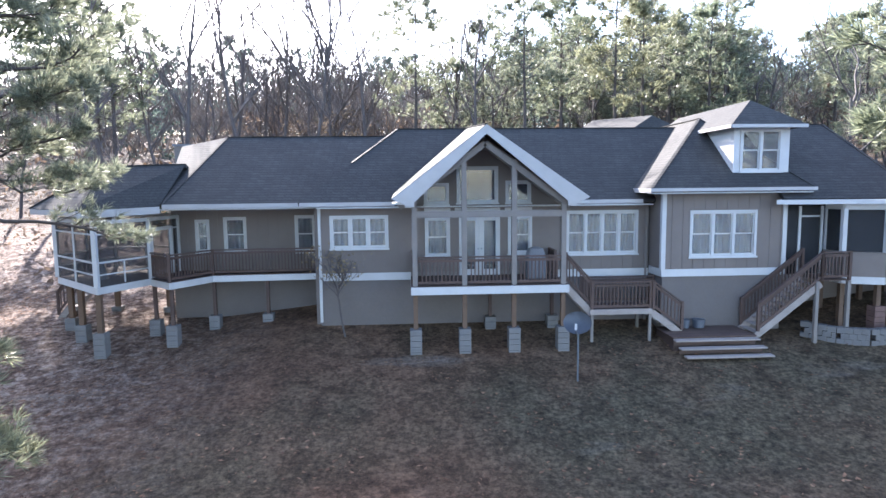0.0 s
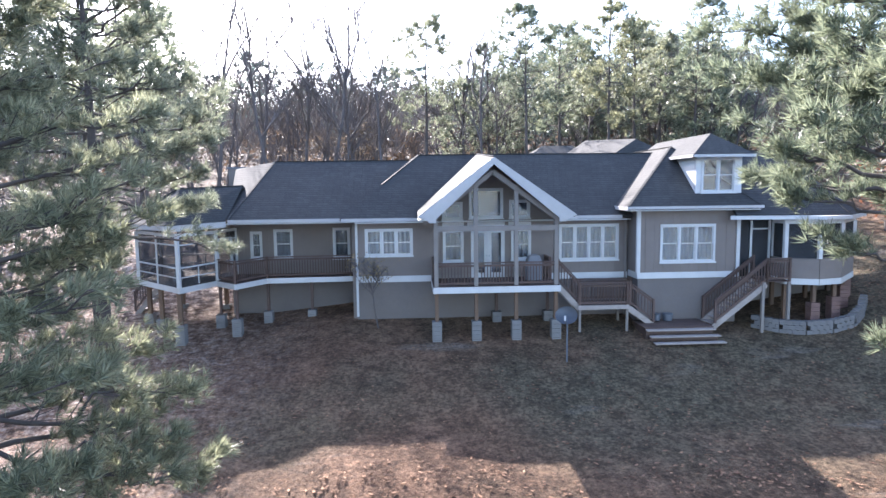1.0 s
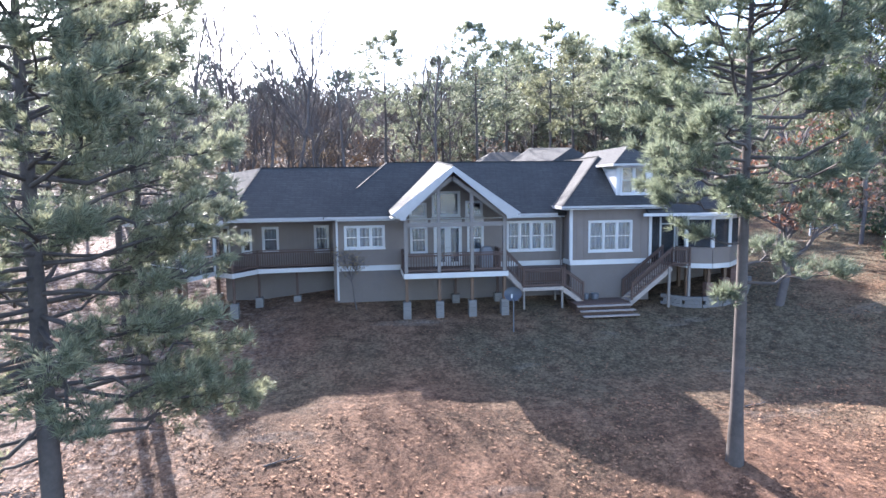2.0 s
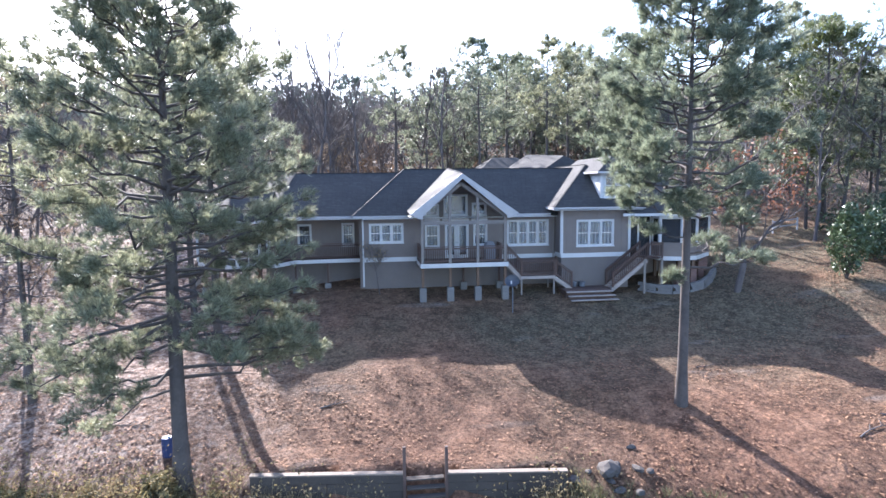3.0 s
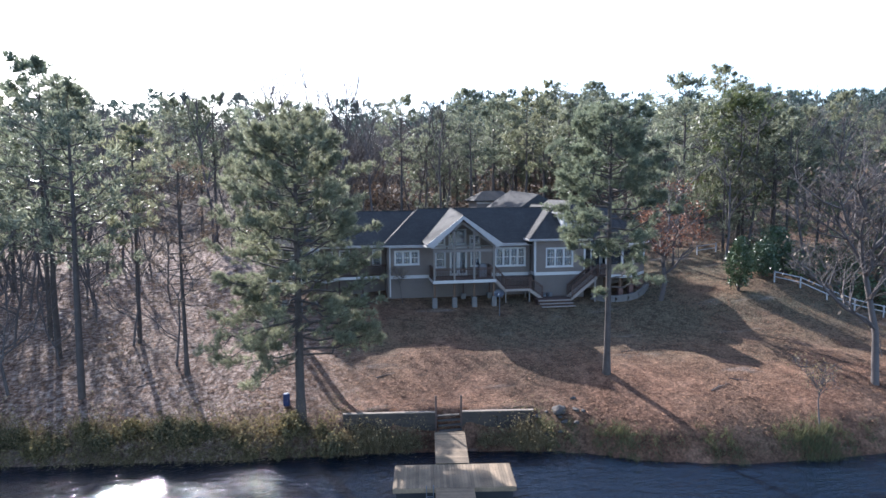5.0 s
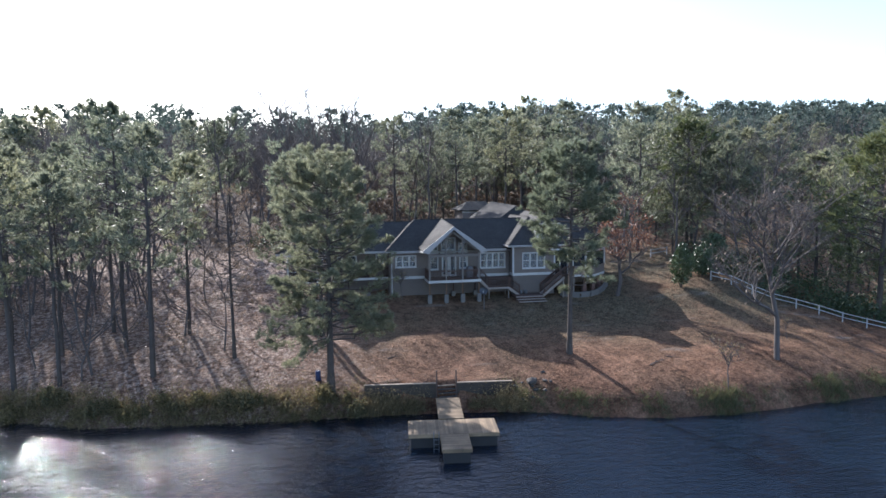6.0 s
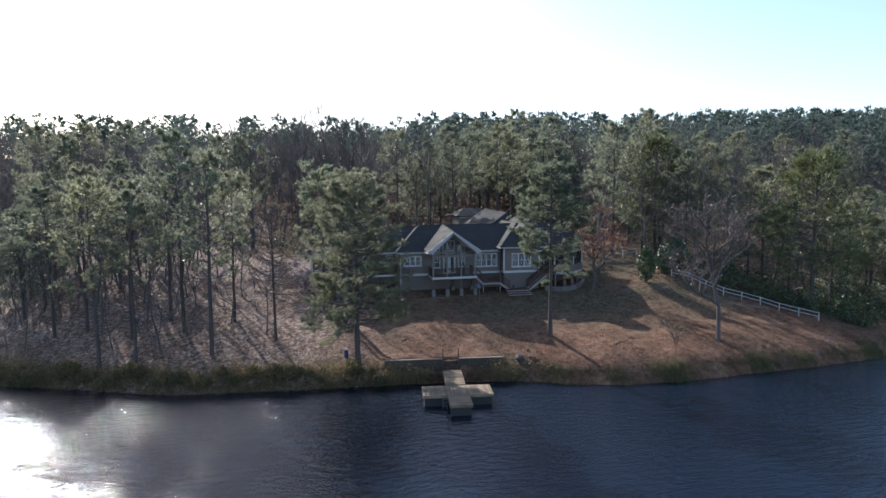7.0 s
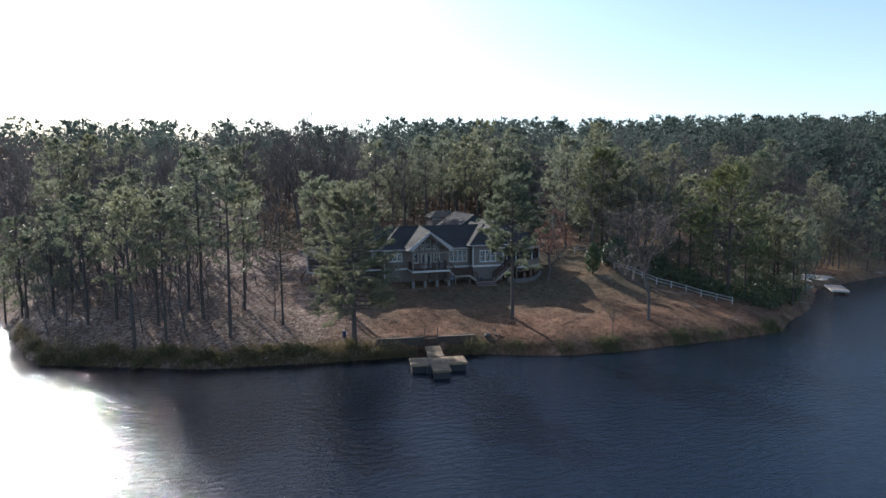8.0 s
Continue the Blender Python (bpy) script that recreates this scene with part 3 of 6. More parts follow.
    # caps along ridges and hips
    for a, b in (((-4.46, 1.54, 11.52), (-2.67, RIDGE_Y, RIDGE_Z)), ((-2.67, RIDGE_Y, RIDGE_Z), (9.6, RIDGE_Y, RIDGE_Z)), (F, R), (R, (-2.6, 4.6, 12.8)), ((6.35, -1.72, 10.42), W), ((12.3, -1.72, 10.42), W), (W, (9.66, 8.2, 13.2)), (P, B), (P, A), (P, Q), (G0, G1), ((15.9, -2.4, 10.0), (15.2, 2.25, 13.0)), ((11.2, 2.25, 13.0), (15.2, 2.25, 13.0))):
        bm = bmesh.new()
        up = Vector((0, 0, 0.012))
        bar(bm, Vector(a) + up, Vector(b) + up, 0.11, 0.03)
        part("ridge_cap", bm, M["shingle"], house)
    # fascias
    def fascia(a, b, h, w=0.03, drop=0.0):
        bm = bmesh.new()
        bar(bm, (a[0], a[1], a[2] - h / 2 - drop), (b[0], b[1], b[2] - h / 2 - drop), w, h)
        return part("fascia", bm, M["gutter"], house, "grey-white gutter board")
    fascia((-6.2, E0 - 0.02, EZ), (-2.75, E0 - 0.02, EZ), 0.15)
    fascia((3.8, E0 - 0.02, EZ), (6.5, E0 - 0.02, EZ), 0.15)
    fascia((-11.4, 0.33, 10.0), (-5.9, 0.33, 10.0), 0.17)
    bm = bmesh.new()
    box(bm, -11.6, -5.65, 0.38, 2.7, 9.78, 9.82)
    box(bm, -5.6, 6.9, -0.55, 0.0, 9.80, 9.84)
    box(bm, 6.4, 12.3, -1.68, -1.2, 10.22, 10.26)
    part("soffit", bm, M["white"], house)
    fascia((6.3, -1.75, 10.42), (12.4, -1.75, 10.42), 0.12)
    fascia((6.33, -1.72, 10.42), (6.33, 2.0, 10.42), 0.16)
    fascia(A, B, 0.2, 0.03, 0.02), fascia(B, C, 0.26, 0.03, 0.02)
    # barge boards and the eave returns of the gable
    for s, ex in ((-1, -2.80), (1, 3.80)):
        bm = bmesh.new()
        y0, y1 = -2.84, -2.78
        pts = [(ex, 10.17), (GABLE_X, 12.57), (GABLE_X, 12.27), (ex - s * 0.74, 10.05), (ex - s * 0.74, 9.90), (ex - s * 0.45, 9.90), (ex - s * 0.42, 9.97)]
        f = [bm.verts.new((x, y0, z)) for x, z in pts]
        g = [bm.verts.new((x, y1, z)) for x, z in pts]
        for q in ((0, 1, 2, 3, 6), (6, 3, 4, 5)):
            bm.faces.new([f[i] for i in q])
            bm.faces.new([g[i] for i in reversed(q)])
        for i in range(7):
            j = (i + 1) % 7
            bm.faces.new((f[j], f[i], g[i], g[j]))
        part("barge_board", bm, M["gutter"], house, "wide white barge board")
        bm = bmesh.new()
        box(bm, min(ex, ex - s * 0.5), max(ex, ex - s * 0.5), -2.76, -0.6, 9.98, 10.03)
        part("soffit", bm, M["white"], house)
    # dormer
    bm = bmesh.new()
    wall_y(bm, 9.62, 11.72, 10.90, 12.62, -1.05, 0.12, [(9.86, 11.44, 10.97, 12.56)])
    part("dormer", bm, M["white"], house, "white dormer with a double window")
    for x in (9.62, 11.60):
        bm = bmesh.new()
        box(bm, x, x + 0.12, -0.93, 4.0, 10.9, 12.62)
        cheek = part("dormer_cheek", bm, M["white"], house, "white lapped dormer side")
        for k in range(10):
            bm = bmesh.new()
            z = 10.95 + 0.165 * k
            box(bm, x - 0.014, x - 0.001, -0.93, 3.0, z, z + 0.15)
            if x < 10:
                part("lap_board", bm, M["white"], cheek)
            else:
                bm.free()
    window(house, 9.86, 11.44, 10.97, 12.56, -1.05, 2, True, False)
    D0, D1 = (10.68, -0.15, 13.68), (10.68, 6.0, 13.68)
    roof("dormer_roof", [[(9.28, -1.5, 12.66), (12.08, -1.5, 12.66), D0], [(9.28, -1.5, 12.66), D0, D1, (9.28, 6.0, 12.66)], [(12.08, -1.5, 12.66), D0, D1, (12.08, 6.0, 12.66)]])
    fascia((9.28, -1.53, 12.66), (12.08, -1.53, 12.66), 0.12)
    fascia((9.26, -1.5, 12.66), (9.26, 2.4, 12.66), 0.12)
    return house


HOUSE = build_house()


# ---- trees ----
def tube(pts, radii, sides):
    """A tapered tube along pts: vertices and triangles."""
    pts = np.asarray(pts, float)
    n = len(pts)
    d = np.gradient(pts, axis=0)
    d /= np.linalg.norm(d, axis=1)[:, None] + 1e-9
    ref = np.where(np.abs(d[:, 2:3]) > 0.9, np.array([[1.0, 0, 0]]), np.array([[0, 0, 1.0]]))
    u = np.cross(d, ref)
    u /= np.linalg.norm(u, axis=1)[:, None] + 1e-9
    w = np.cross(d, u)
    a = np.arange(sides) * 2 * np.pi / sides
    ring = u[:, None, :] * np.cos(a)[None, :, None] + w[:, None, :] * np.sin(a)[None, :, None]
    v = (pts[:, None, :] + ring * np.asarray(radii)[:, None, None]).reshape(-1, 3)
    f = []
    for i in range(n - 1):
        for k in range(sides):
            p, q = i * sides + k, i * sides + (k + 1) % sides
            f += [(p, q, q + sides), (p, q + sides, p + sides)]
    return v, np.array(f, int)


class Heap:
    """Gathers vertices and triangles."""
    def __init__(self):
        self.v, self.f, self.n = [], [], 0

    def add(self, v, f):
        self.v.append(np.asarray(v, float))
        self.f.append(np.asarray(f, int) + self.n)
        self.n += len(v)

    def arrays(self):
        return np.concatenate(self.v), np.concatenate(self.f)


def tufts(rng, centres, ways, blades, length, width, spread):
    """Sprays of thin blades at the centres: one triangle a blade."""
    n = len(centres)
    c = np.repeat(centres, blades, 0)
    d = np.repeat(ways, blades, 0)
    r = rng.normal(size=(n * blades, 3))
    r /= np.linalg.norm(r, axis=1)[:, None]
    w = d + r * spread
    w /= np.linalg.norm(w, axis=1)[:, None]
    L = length * rng.uniform(0.6, 1.15, (n * blades, 1))
    side = np.cross(w, rng.normal(size=(n * blades, 3)))
    side /= np.linalg.norm(side, axis=1)[:, None] + 1e-9
    base = c + r * length * 0.12
    v = np.stack([base - side * width / 2, base + side * width / 2, base + w * L], 1).reshape(-1, 3)
    return v, np.arange(len(v)).reshape(-1, 3)


def pine_meshes(name, seed, height, bare, radius, limbs, per_limb, blades, length, width, trunk_r, needle, lean=0.02, droop=0.15, gappy=0.25, loose=1.0, taper=0.62):
    """Trunk with limbs, and a crown of needle tufts held in irregular clumps along the limbs."""
    rng = np.random.default_rng(seed)
    wood, crown = Heap(), Heap()
    k = 9
    t = np.linspace(0, 1, k)
    sway = np.cumsum(rng.normal(0, lean * height / k, (k, 2)), 0)
    sway -= sway[0]
    trunk = np.column_stack([sway, t * height])
    wood.add(*tube(trunk, trunk_r * (1 - t) ** 0.75 + 0.02, 8))
    cs, ws = [], []
    for i in range(limbs):
        u = (i + rng.uniform(0, 1)) / limbs
        h = bare + (1 - bare) * u ** 0.9
        if rng.uniform() < gappy * 0.5:
            continue
        profile = (0.55 + 0.45 * math.sin(min(1, (u + 0.12) / 0.5) * math.pi / 2)) * (1 - max(0, u - 0.45) / 0.55) ** taper + 0.10
        R = radius * profile * rng.uniform(0.68, 1.15)
        az = i * 2.399 + rng.uniform(-0.6, 0.6)
        start = np.array([np.interp(h, t, trunk[:, 0]), np.interp(h, t, trunk[:, 1]), h * height])
        rise = rng.uniform(-droop, 0.35) + 0.5 * u
        m = 6 if blades > 10 else 4
        q = np.linspace(0, 1, m)
        pts = start + np.column_stack([np.cos(az) * R * q, np.sin(az) * R * q, R * (rise * q + 0.22 * q ** 2 * (1 if rise > 0 else 0.2))])
        pts[1:] += rng.normal(0, 0.05 * R, (m - 1, 3))
        wood.add(*tube(pts, (0.008 + 0.011 * R) * (1 - q) ** 0.8 + 0.008, 4))
        side_n = max(2, int(per_limb / (4 if blades > 10 else 7)))
        for s in range(side_n):
            f = rng.uniform(0.25, 1.0) ** 0.7
            p0 = np.array([np.interp(f, q, pts[:, j]) for j in range(3)])
            a2 = az + rng.choice([-1, 1]) * rng.uniform(0.3, 1.3)
            sl = R * rng.uniform(0.16, 0.42) * (1.15 - 0.5 * f)
            dirn = np.array([np.cos(a2), np.sin(a2), rng.uniform(-0.15, 0.55)])
            p1 = p0 + dirn * sl
            if blades > 10:
                wood.add(*tube(np.array([p0, (p0 + p1) / 2 + rng.normal(0, 0.03 * R, 3), p1]), np.array([0.014, 0.010, 0.006]) * (0.6 + 0.1 * R), 3))
            else:
                wood.add(*tube(np.array([p0, p1]), np.array([0.016, 0.008]), 3))
            n = max(2, int(per_limb / side_n))
            g = rng.uniform(0.35, 1.05, n)
            c = p0 + (p1 - p0) * g[:, None] + rng.normal(0, (0.055 * R + 0.05) * loose, (n, 3))
            cs.append(c)
            up = np.tile(dirn * 0.7 + np.array([0, 0, 0.45]), (n, 1)) + rng.normal(0, 0.25, (n, 3))
            ws.append(up / np.linalg.norm(up, axis=1)[:, None])
    top = trunk[-1]
    n = per_limb
    cs.append(top + rng.normal(0, 0.06 * radius + 0.12, (n, 3)) - np.array([0, 0, 0.3]))
    up = np.tile([0, 0, 1.0], (n, 1)) + rng.normal(0, 0.4, (n, 3))
    ws.append(up / np.linalg.norm(up, axis=1)[:, None])
    crown.add(*tufts(rng, np.concatenate(cs), np.concatenate(ws), blades, length, width, 0.75))
    return (np_mesh(name + "_trunk", *wood.arrays(), M["bark"], True), np_mesh(name + "_crown", *crown.arrays(), needle))


def bare_meshes(name, seed, height, spread, levels, leaf=None, leaf_n=0, trunk_r=0.16, leaf_size=0.12, more=0, thin=0.011):
    """A leafless tree: forks down to twigs; some keep a few dry leaves."""
    rng = np.random.default_rng(seed)
    wood = Heap()
    ends = []
    def grow(p, d, length, r, level):
        m = 4 if level < 2 else (3 if level < levels else 2)
        q = np.linspace(0, 1, m)
        bend = rng.normal(0, 0.10, (m, 3)) * length
        bend[0] = 0
        pts = p + np.outer(q, d) * length + np.cumsum(bend, 0) * 0.5 + np.outer(q ** 2, [0, 0, 0.10 * length])
        wood.add(*tube(pts, r * (1 - 0.45 * q) if level < levels else r * (1 - 0.8 * q), 6 if level == 0 else (4 if level < 3 else 3)))
        if level >= levels:
            ends.append(pts[-1])
            return
        kids = rng.integers(3, 5 + more) if level else rng.integers(5, 8) + 2 * more
        for i in range(kids):
            f = rng.uniform(0.35, 1.0)
            b = np.array([np.interp(f, q, pts[:, j]) for j in range(3)])
            a = rng.uniform(0, 2 * np.pi)
            out = np.array([np.cos(a), np.sin(a), 0])
            nd = d * rng.uniform(0.45, 0.9) + out * rng.uniform(0.45, 0.95) * spread + np.array([0, 0, 0.18])
            nd /= np.linalg.norm(nd)
            grow(b, nd, length * rng.uniform(0.42, 0.68), max(thin, r * rng.uniform(0.38, 0.58)), level + 1)
    grow(np.zeros(3), np.array([rng.normal(0, 0.04), rng.normal(0, 0.04), 1.0]), height * 0.62, trunk_r, 0)
    v, f = wood.arrays()
    tw = np_mesh(name + "_trunk", v, f, M["twig"], True)
    if not leaf:
        return (tw, None)
    ends = np.array(ends)
    c = ends[rng.integers(0, len(ends), leaf_n)] + rng.normal(0, 0.22, (leaf_n, 3))
    return (tw, np_mesh(name + "_crown", *leaf_cards(rng, c, leaf_size), leaf))


def leaf_cards(rng, c, size):
    """Small folded leaves: two triangles each, turned at random."""
    n = len(c)
    a = rng.normal(size=(n, 3))
    a /= np.linalg.norm(a, axis=1)[:, None]
    b = np.cross(a, rng.normal(size=(n, 3)))
    b /= np.linalg.norm(b, axis=1)[:, None] + 1e-9
    s = size * rng.uniform(0.6, 1.3, (n, 1))
    v = np.stack([c - a * s, c + b * s * 0.45, c + a * s, c - b * s * 0.45], 1).reshape(-1, 3)
    i = np.arange(n)[:, None] * 4
    return v, np.concatenate([i + np.array([[0, 1, 2]]), i + np.array([[0, 2, 3]])])


def plant(name, meshes, x, y, label, category, scale=1.0, turn=0.0, group="", sink=0.1, z=None):
    """A tree as one thing: an Empty at its foot with trunk and crown."""
    ob = new(name)
    tagged(ob, label, category, group)
    ob.matrix_basis = Matrix.LocRotScale((x, y, (gz(x, y) if z is None else z) - sink), Euler((0, 0, turn)), (scale,) * 3 if np.isscalar(scale) else scale)
    for part_name, me in zip(("trunk", "crown"), meshes):
        if me is not None:
            c = new(part_name, me)
            c.parent = ob
    return ob


def big_pine(name, seed, height, shape, limbs, trunk_r, strays=(), lean=0.01, blades=18, tuft=8, gappy=0.1, needle="needle", droop=0.22):
    """A pine seen close: a straight trunk, crooked limbs, and needle sprays bunched at the ends of the branchlets.
    shape: pairs of height and crown radius; strays: single limbs (height, azimuth, length, slope)."""
    rng = np.random.default_rng(seed)
    wood, cs, ws = Heap(), [], []
    k = 11
    t = np.linspace(0, 1, k)
    sway = np.cumsum(rng.normal(0, lean * height / k, (k, 2)), 0)
    trunk = np.column_stack([sway - sway[0], t * height])
    flare = 0.35 * np.exp(-t * height / 0.5)
    wood.add(*tube(trunk, trunk_r * ((1 - t) ** 0.7 * (1 + flare)) + 0.015, 10))
    hs, rs = [p[0] for p in shape], [p[1] for p in shape]
    rows = []
    for i in range(limbs):
        u = (i + rng.uniform(0, 1)) / limbs
        h = hs[0] + (0.985 - hs[0]) * u
        if rng.uniform() > gappy:
            R = np.interp(h, hs, rs) * (rng.uniform(0.55, 1.0) if i % 3 else rng.uniform(0.9, 1.12))
            rows.append((h, i * 2.399 + rng.uniform(-0.7, 0.7), R, -droop + (0.63 + droop) * u + rng.normal(0, 0.13)))
    for h, az, R, rise in rows + list(strays):
        start = np.array([np.interp(h, t, trunk[:, 0]), np.interp(h, t, trunk[:, 1]), h * height])
        m = 7
        q = np.linspace(0, 1, m)
        yaw = az + np.cumsum(rng.normal(0, 0.10, m))
        step = R / (m - 1)
        pts = start + np.column_stack([np.cumsum(np.cos(yaw)) * step, np.cumsum(np.sin(yaw)) * step, R * (rise * q + 0.16 * q ** 2)])
        pts[0] = start
        pts[1:] += rng.normal(0, 0.035 * R, (m - 1, 3))
        wood.add(*tube(pts, (0.012 + 0.012 * R) * (1 - q) ** 0.8 + 0.008, 5))
        for f in list(rng.uniform(0.28, 0.95, int(3 + 3.4 * R))) + [0.97, 1.0]:
            p0 = np.array([np.interp(f, q, pts[:, j]) for j in range(3)])
            a2 = az + rng.choice([-1, 1]) * rng.uniform(0.25, 1.25) * (1.0 if f < 0.96 else 0.4)
            L = (0.30 + 0.26 * R * (1.1 - f)) * rng.uniform(0.7, 1.3)
            d = np.array([np.cos(a2), np.sin(a2), rng.uniform(-0.1, 0.6) + 0.25 * rise])
            p1 = p0 + d * L
            wood.add(*tube(np.array([p0, (p0 + p1) / 2 + rng.normal(0, 0.05 * L, 3), p1]), np.array([0.016, 0.011, 0.006]), 3))
            n = max(3, int(tuft * rng.uniform(0.6, 1.3)))
            g = rng.uniform(0.55, 1.08, n)
            cs.append(p0 + (p1 - p0) * g[:, None] + rng.normal(0, 0.10, (n, 3)))
            w = np.tile(d * 0.8 + np.array([0, 0, 0.45]), (n, 1)) + rng.normal(0, 0.45, (n, 3))
            ws.append(w / np.linalg.norm(w, axis=1)[:, None])
    cs.append(trunk[-1] + rng.normal(0, 0.14, (30, 3)) - np.array([0, 0, 0.15]))
    w = np.tile([0, 0, 1.0], (30, 1)) + rng.normal(0, 0.5, (30, 3))
    ws.append(w / np.linalg.norm(w, axis=1)[:, None])
    crown = tufts(rng, np.concatenate(cs), np.concatenate(ws), blades, 0.27, 0.021, 0.7)
    return (np_mesh(name + "_trunk", *wood.arrays(), M["bark"], True), np_mesh(name + "_crown", *crown, M[needle]))


LP, PT = "tall pine with dark green needles and a straight bare trunk", "tree"
big_left = big_pine("pine_big_left", 11, 17.5, [(0.30, 3.8), (0.40, 4.5), (0.55, 4.1), (0.70, 3.5), (0.83, 2.7), (0.94, 1.6), (1.0, 0.5)], 122, 0.27,
                    ((0.25, 3.3, 3.6, -0.32), (0.22, 2.9, 2.6, -0.75), (0.27, 4.4, 3.4, -0.30), (0.30, 0.6, 4.8, -0.16), (0.34, 0.95, 4.6, -0.08), (0.26, 0.35, 4.4, -0.15), (0.32, 0.75, 4.0, -0.02), (0.24, 0.7, 4.3, -0.16)), tuft=9)
plant("pine_tree", big_left, -12.1, -17.2, "broad full-crowned pine at the lake edge", PT)
big_right = big_pine("pine_big_right", 23, 16.8, [(0.45, 2.3), (0.53, 3.3), (0.64, 3.4), (0.75, 2.9), (0.86, 2.2), (0.95, 1.2), (1.0, 0.4)], 88, 0.20,
                     ((0.41, 3.0, 1.3, 0.1), (0.31, 3.4, 0.5, 0.1), (0.34, 0.1, 3.0, -0.04), (0.37, 0.6, 2.8, -0.02)), 0.003, gappy=0.12, tuft=10, droop=0.06)
plant("pine_tree", big_right, 7.0, -16.2, "slender pine with a tall bare trunk on the lawn", PT)
second_left = big_pine("pine_second_left", 29, 15.6, [(0.42, 3.0), (0.52, 3.7), (0.65, 3.2), (0.8, 2.3), (0.92, 1.3), (1.0, 0.4)], 60, 0.20, blades=14, tuft=9)
plant("pine_tree", second_left, -12.7, -8.4, "full-crowned pine standing behind another pine", PT)
pine_a = pine_meshes("pine_a", 31, 17.5, 0.40, 3.2, 38, 35, 7, 0.44, 0.08, 0.19, M["needle"], 0.02, 0.2, 0.3, 1.0)
pine_b = pine_meshes("pine_b", 37, 19.0, 0.48, 2.9, 36, 35, 7, 0.44, 0.08, 0.18, M["needle"], 0.025, 0.2, 0.35, 1.0)
pine_c = pine_meshes("pine_c", 41, 15.0, 0.16, 3.4, 38, 29, 6, 0.50, 0.105, 0.18, M["needle"], 0.02, 0.3, 0.2, 1.5, 0.75)
pine_l = pine_meshes("pine_lime", 47, 14.0, 0.20, 4.0, 44, 36, 7, 0.52, 0.10, 0.20, M["needle_lime"], 0.02, 0.3, 0.25, 2.2)
bare_a = bare_meshes("bare_a", 51, 12.0, 0.9, 4, more=0, thin=0.015)
bare_b = bare_meshes("bare_b", 53, 15.0, 0.7, 4, more=0, thin=0.018)
bare_c = bare_meshes("bare_c", 61, 9.0, 0.8, 3, trunk_r=0.09, more=1, thin=0.013)
lawn_tree = bare_meshes("lawn_tree", 67, 11.0, 1.15, 5, M["leaf_brown"], 300, 0.19, 0.11, 1, 0.013)
russet = bare_meshes("russet", 57, 8.5, 0.9, 4, M["leaf_red"], 1900, 0.22, 0.12)
brown = bare_meshes("brown", 59, 9.0, 0.9, 4, M["leaf_brown"], 1500, 0.12, 0.13)

BARE = "leafless grey hardwood tree with fine twigs"
slim = pine_meshes("pine_slim", 33, 15.5, 0.63, 2.5, 24, 36, 7, 0.50, 0.085, 0.17, M["needle"], 0.012, 0.15, 0.3, 1.6)
plant("pine_tree", slim, -14.7, -4.9, "slim pine beside the screened porch", PT, 1.0, 1.0)
for x, y, m, s, a in ((-25.3, -13.2, pine_a, 1.04, 0.4), (-28.6, -8.2, pine_b, 1.02, 2.0), (-35.2, -12.3, pine_a, 0.96, 3.1), (-38.5, -5.0, pine_b, 0.86, 4.2), (-32.0, -12.6, pine_b, 0.82, 5.2), (-30.5, -5.0, pine_a, 0.85, 1.1), (-41.5, -5.0, pine_b, 0.78, 0.2), (-33.5, -8.0, pine_b, 0.8, 2.9), (-24.0, -6.5, pine_b, 0.8, 4.0)):
    plant("pine_tree", m, x, y, "tall thin pine near the water", PT, s, a, "pines on the wooded shore")
bank_tree = big_pine("bank_tree", 62, 13.5, [(0.35, 1.5), (0.5, 2.2), (0.75, 2.0), (0.9, 1.3), (1.0, 0.4)], 46, 0.13, blades=3, tuft=4, needle="leaf_brown")
plant("bare_tree", bank_tree, -19.6, -11.6, "straight-trunked hardwood holding a few dry brown leaves", PT)
plant("bare_tree", lawn_tree, 23.6, -19.4, "spreading leafless hardwood on the lawn near the water", PT, 1.26, 0.5)
plant("russet_tree", russet, 17.3, -4.2, "small hardwood with russet autumn leaves beside the porch", PT, 1.0, 0.8)
plant("pine_tree", pine_l, 42.5, -10.8, "yellow-green pine by the fence", PT, 1.28, 0.0)
plant("pine_tree", pine_c, 26.5, 8.5, "dark full pine behind the house", PT, 1.2, 2.2)
plant("pine_tree", pine_l, 33.0, 8.0, "bright green full pine behind the lawn", PT, 1.12, 4.0)
for x, y, s, a in ((29.5, 5.5, 0.7, 0.3), (33.5, 3.2, 0.8, 1.3), (36.8, 1.2, 0.72, 2.4), (40.5, -2.2, 0.85, 3.6), (44.0, -5.5, 0.8, 5.0), (47.5, -8.5, 0.75, 0.9), (31.0, 12.0, 0.85, 4.4)):
    plant("pine_tree", pine_c, x, y, "dense dark pine just behind the fence", PT, s, a, "pines behind the fence")
plant("pine_tree", pine_a, 30.1, 60.4, "tall pine standing above the woods", PT, 1.12, 4.0)
plant("pine_tree", pine_b, 40.0, 21.5, "tall pine standing above the woods", PT, 1.05, 1.0)
for x, y, s, a in ((22.5, 3.0, 0.75, 0.4), (20.5, 9.0, 0.8, 1.9), (27.5, 2.0, 0.85, 3.0), (35.0, 0.5, 0.95, 5.0), (31.5, 4.5, 1.0, 2.6), (38.5, -2.0, 0.9, 4.4)):
    plant("bare_tree", bare_a, x, y, BARE, PT, s, a, "bare trees behind the fence")

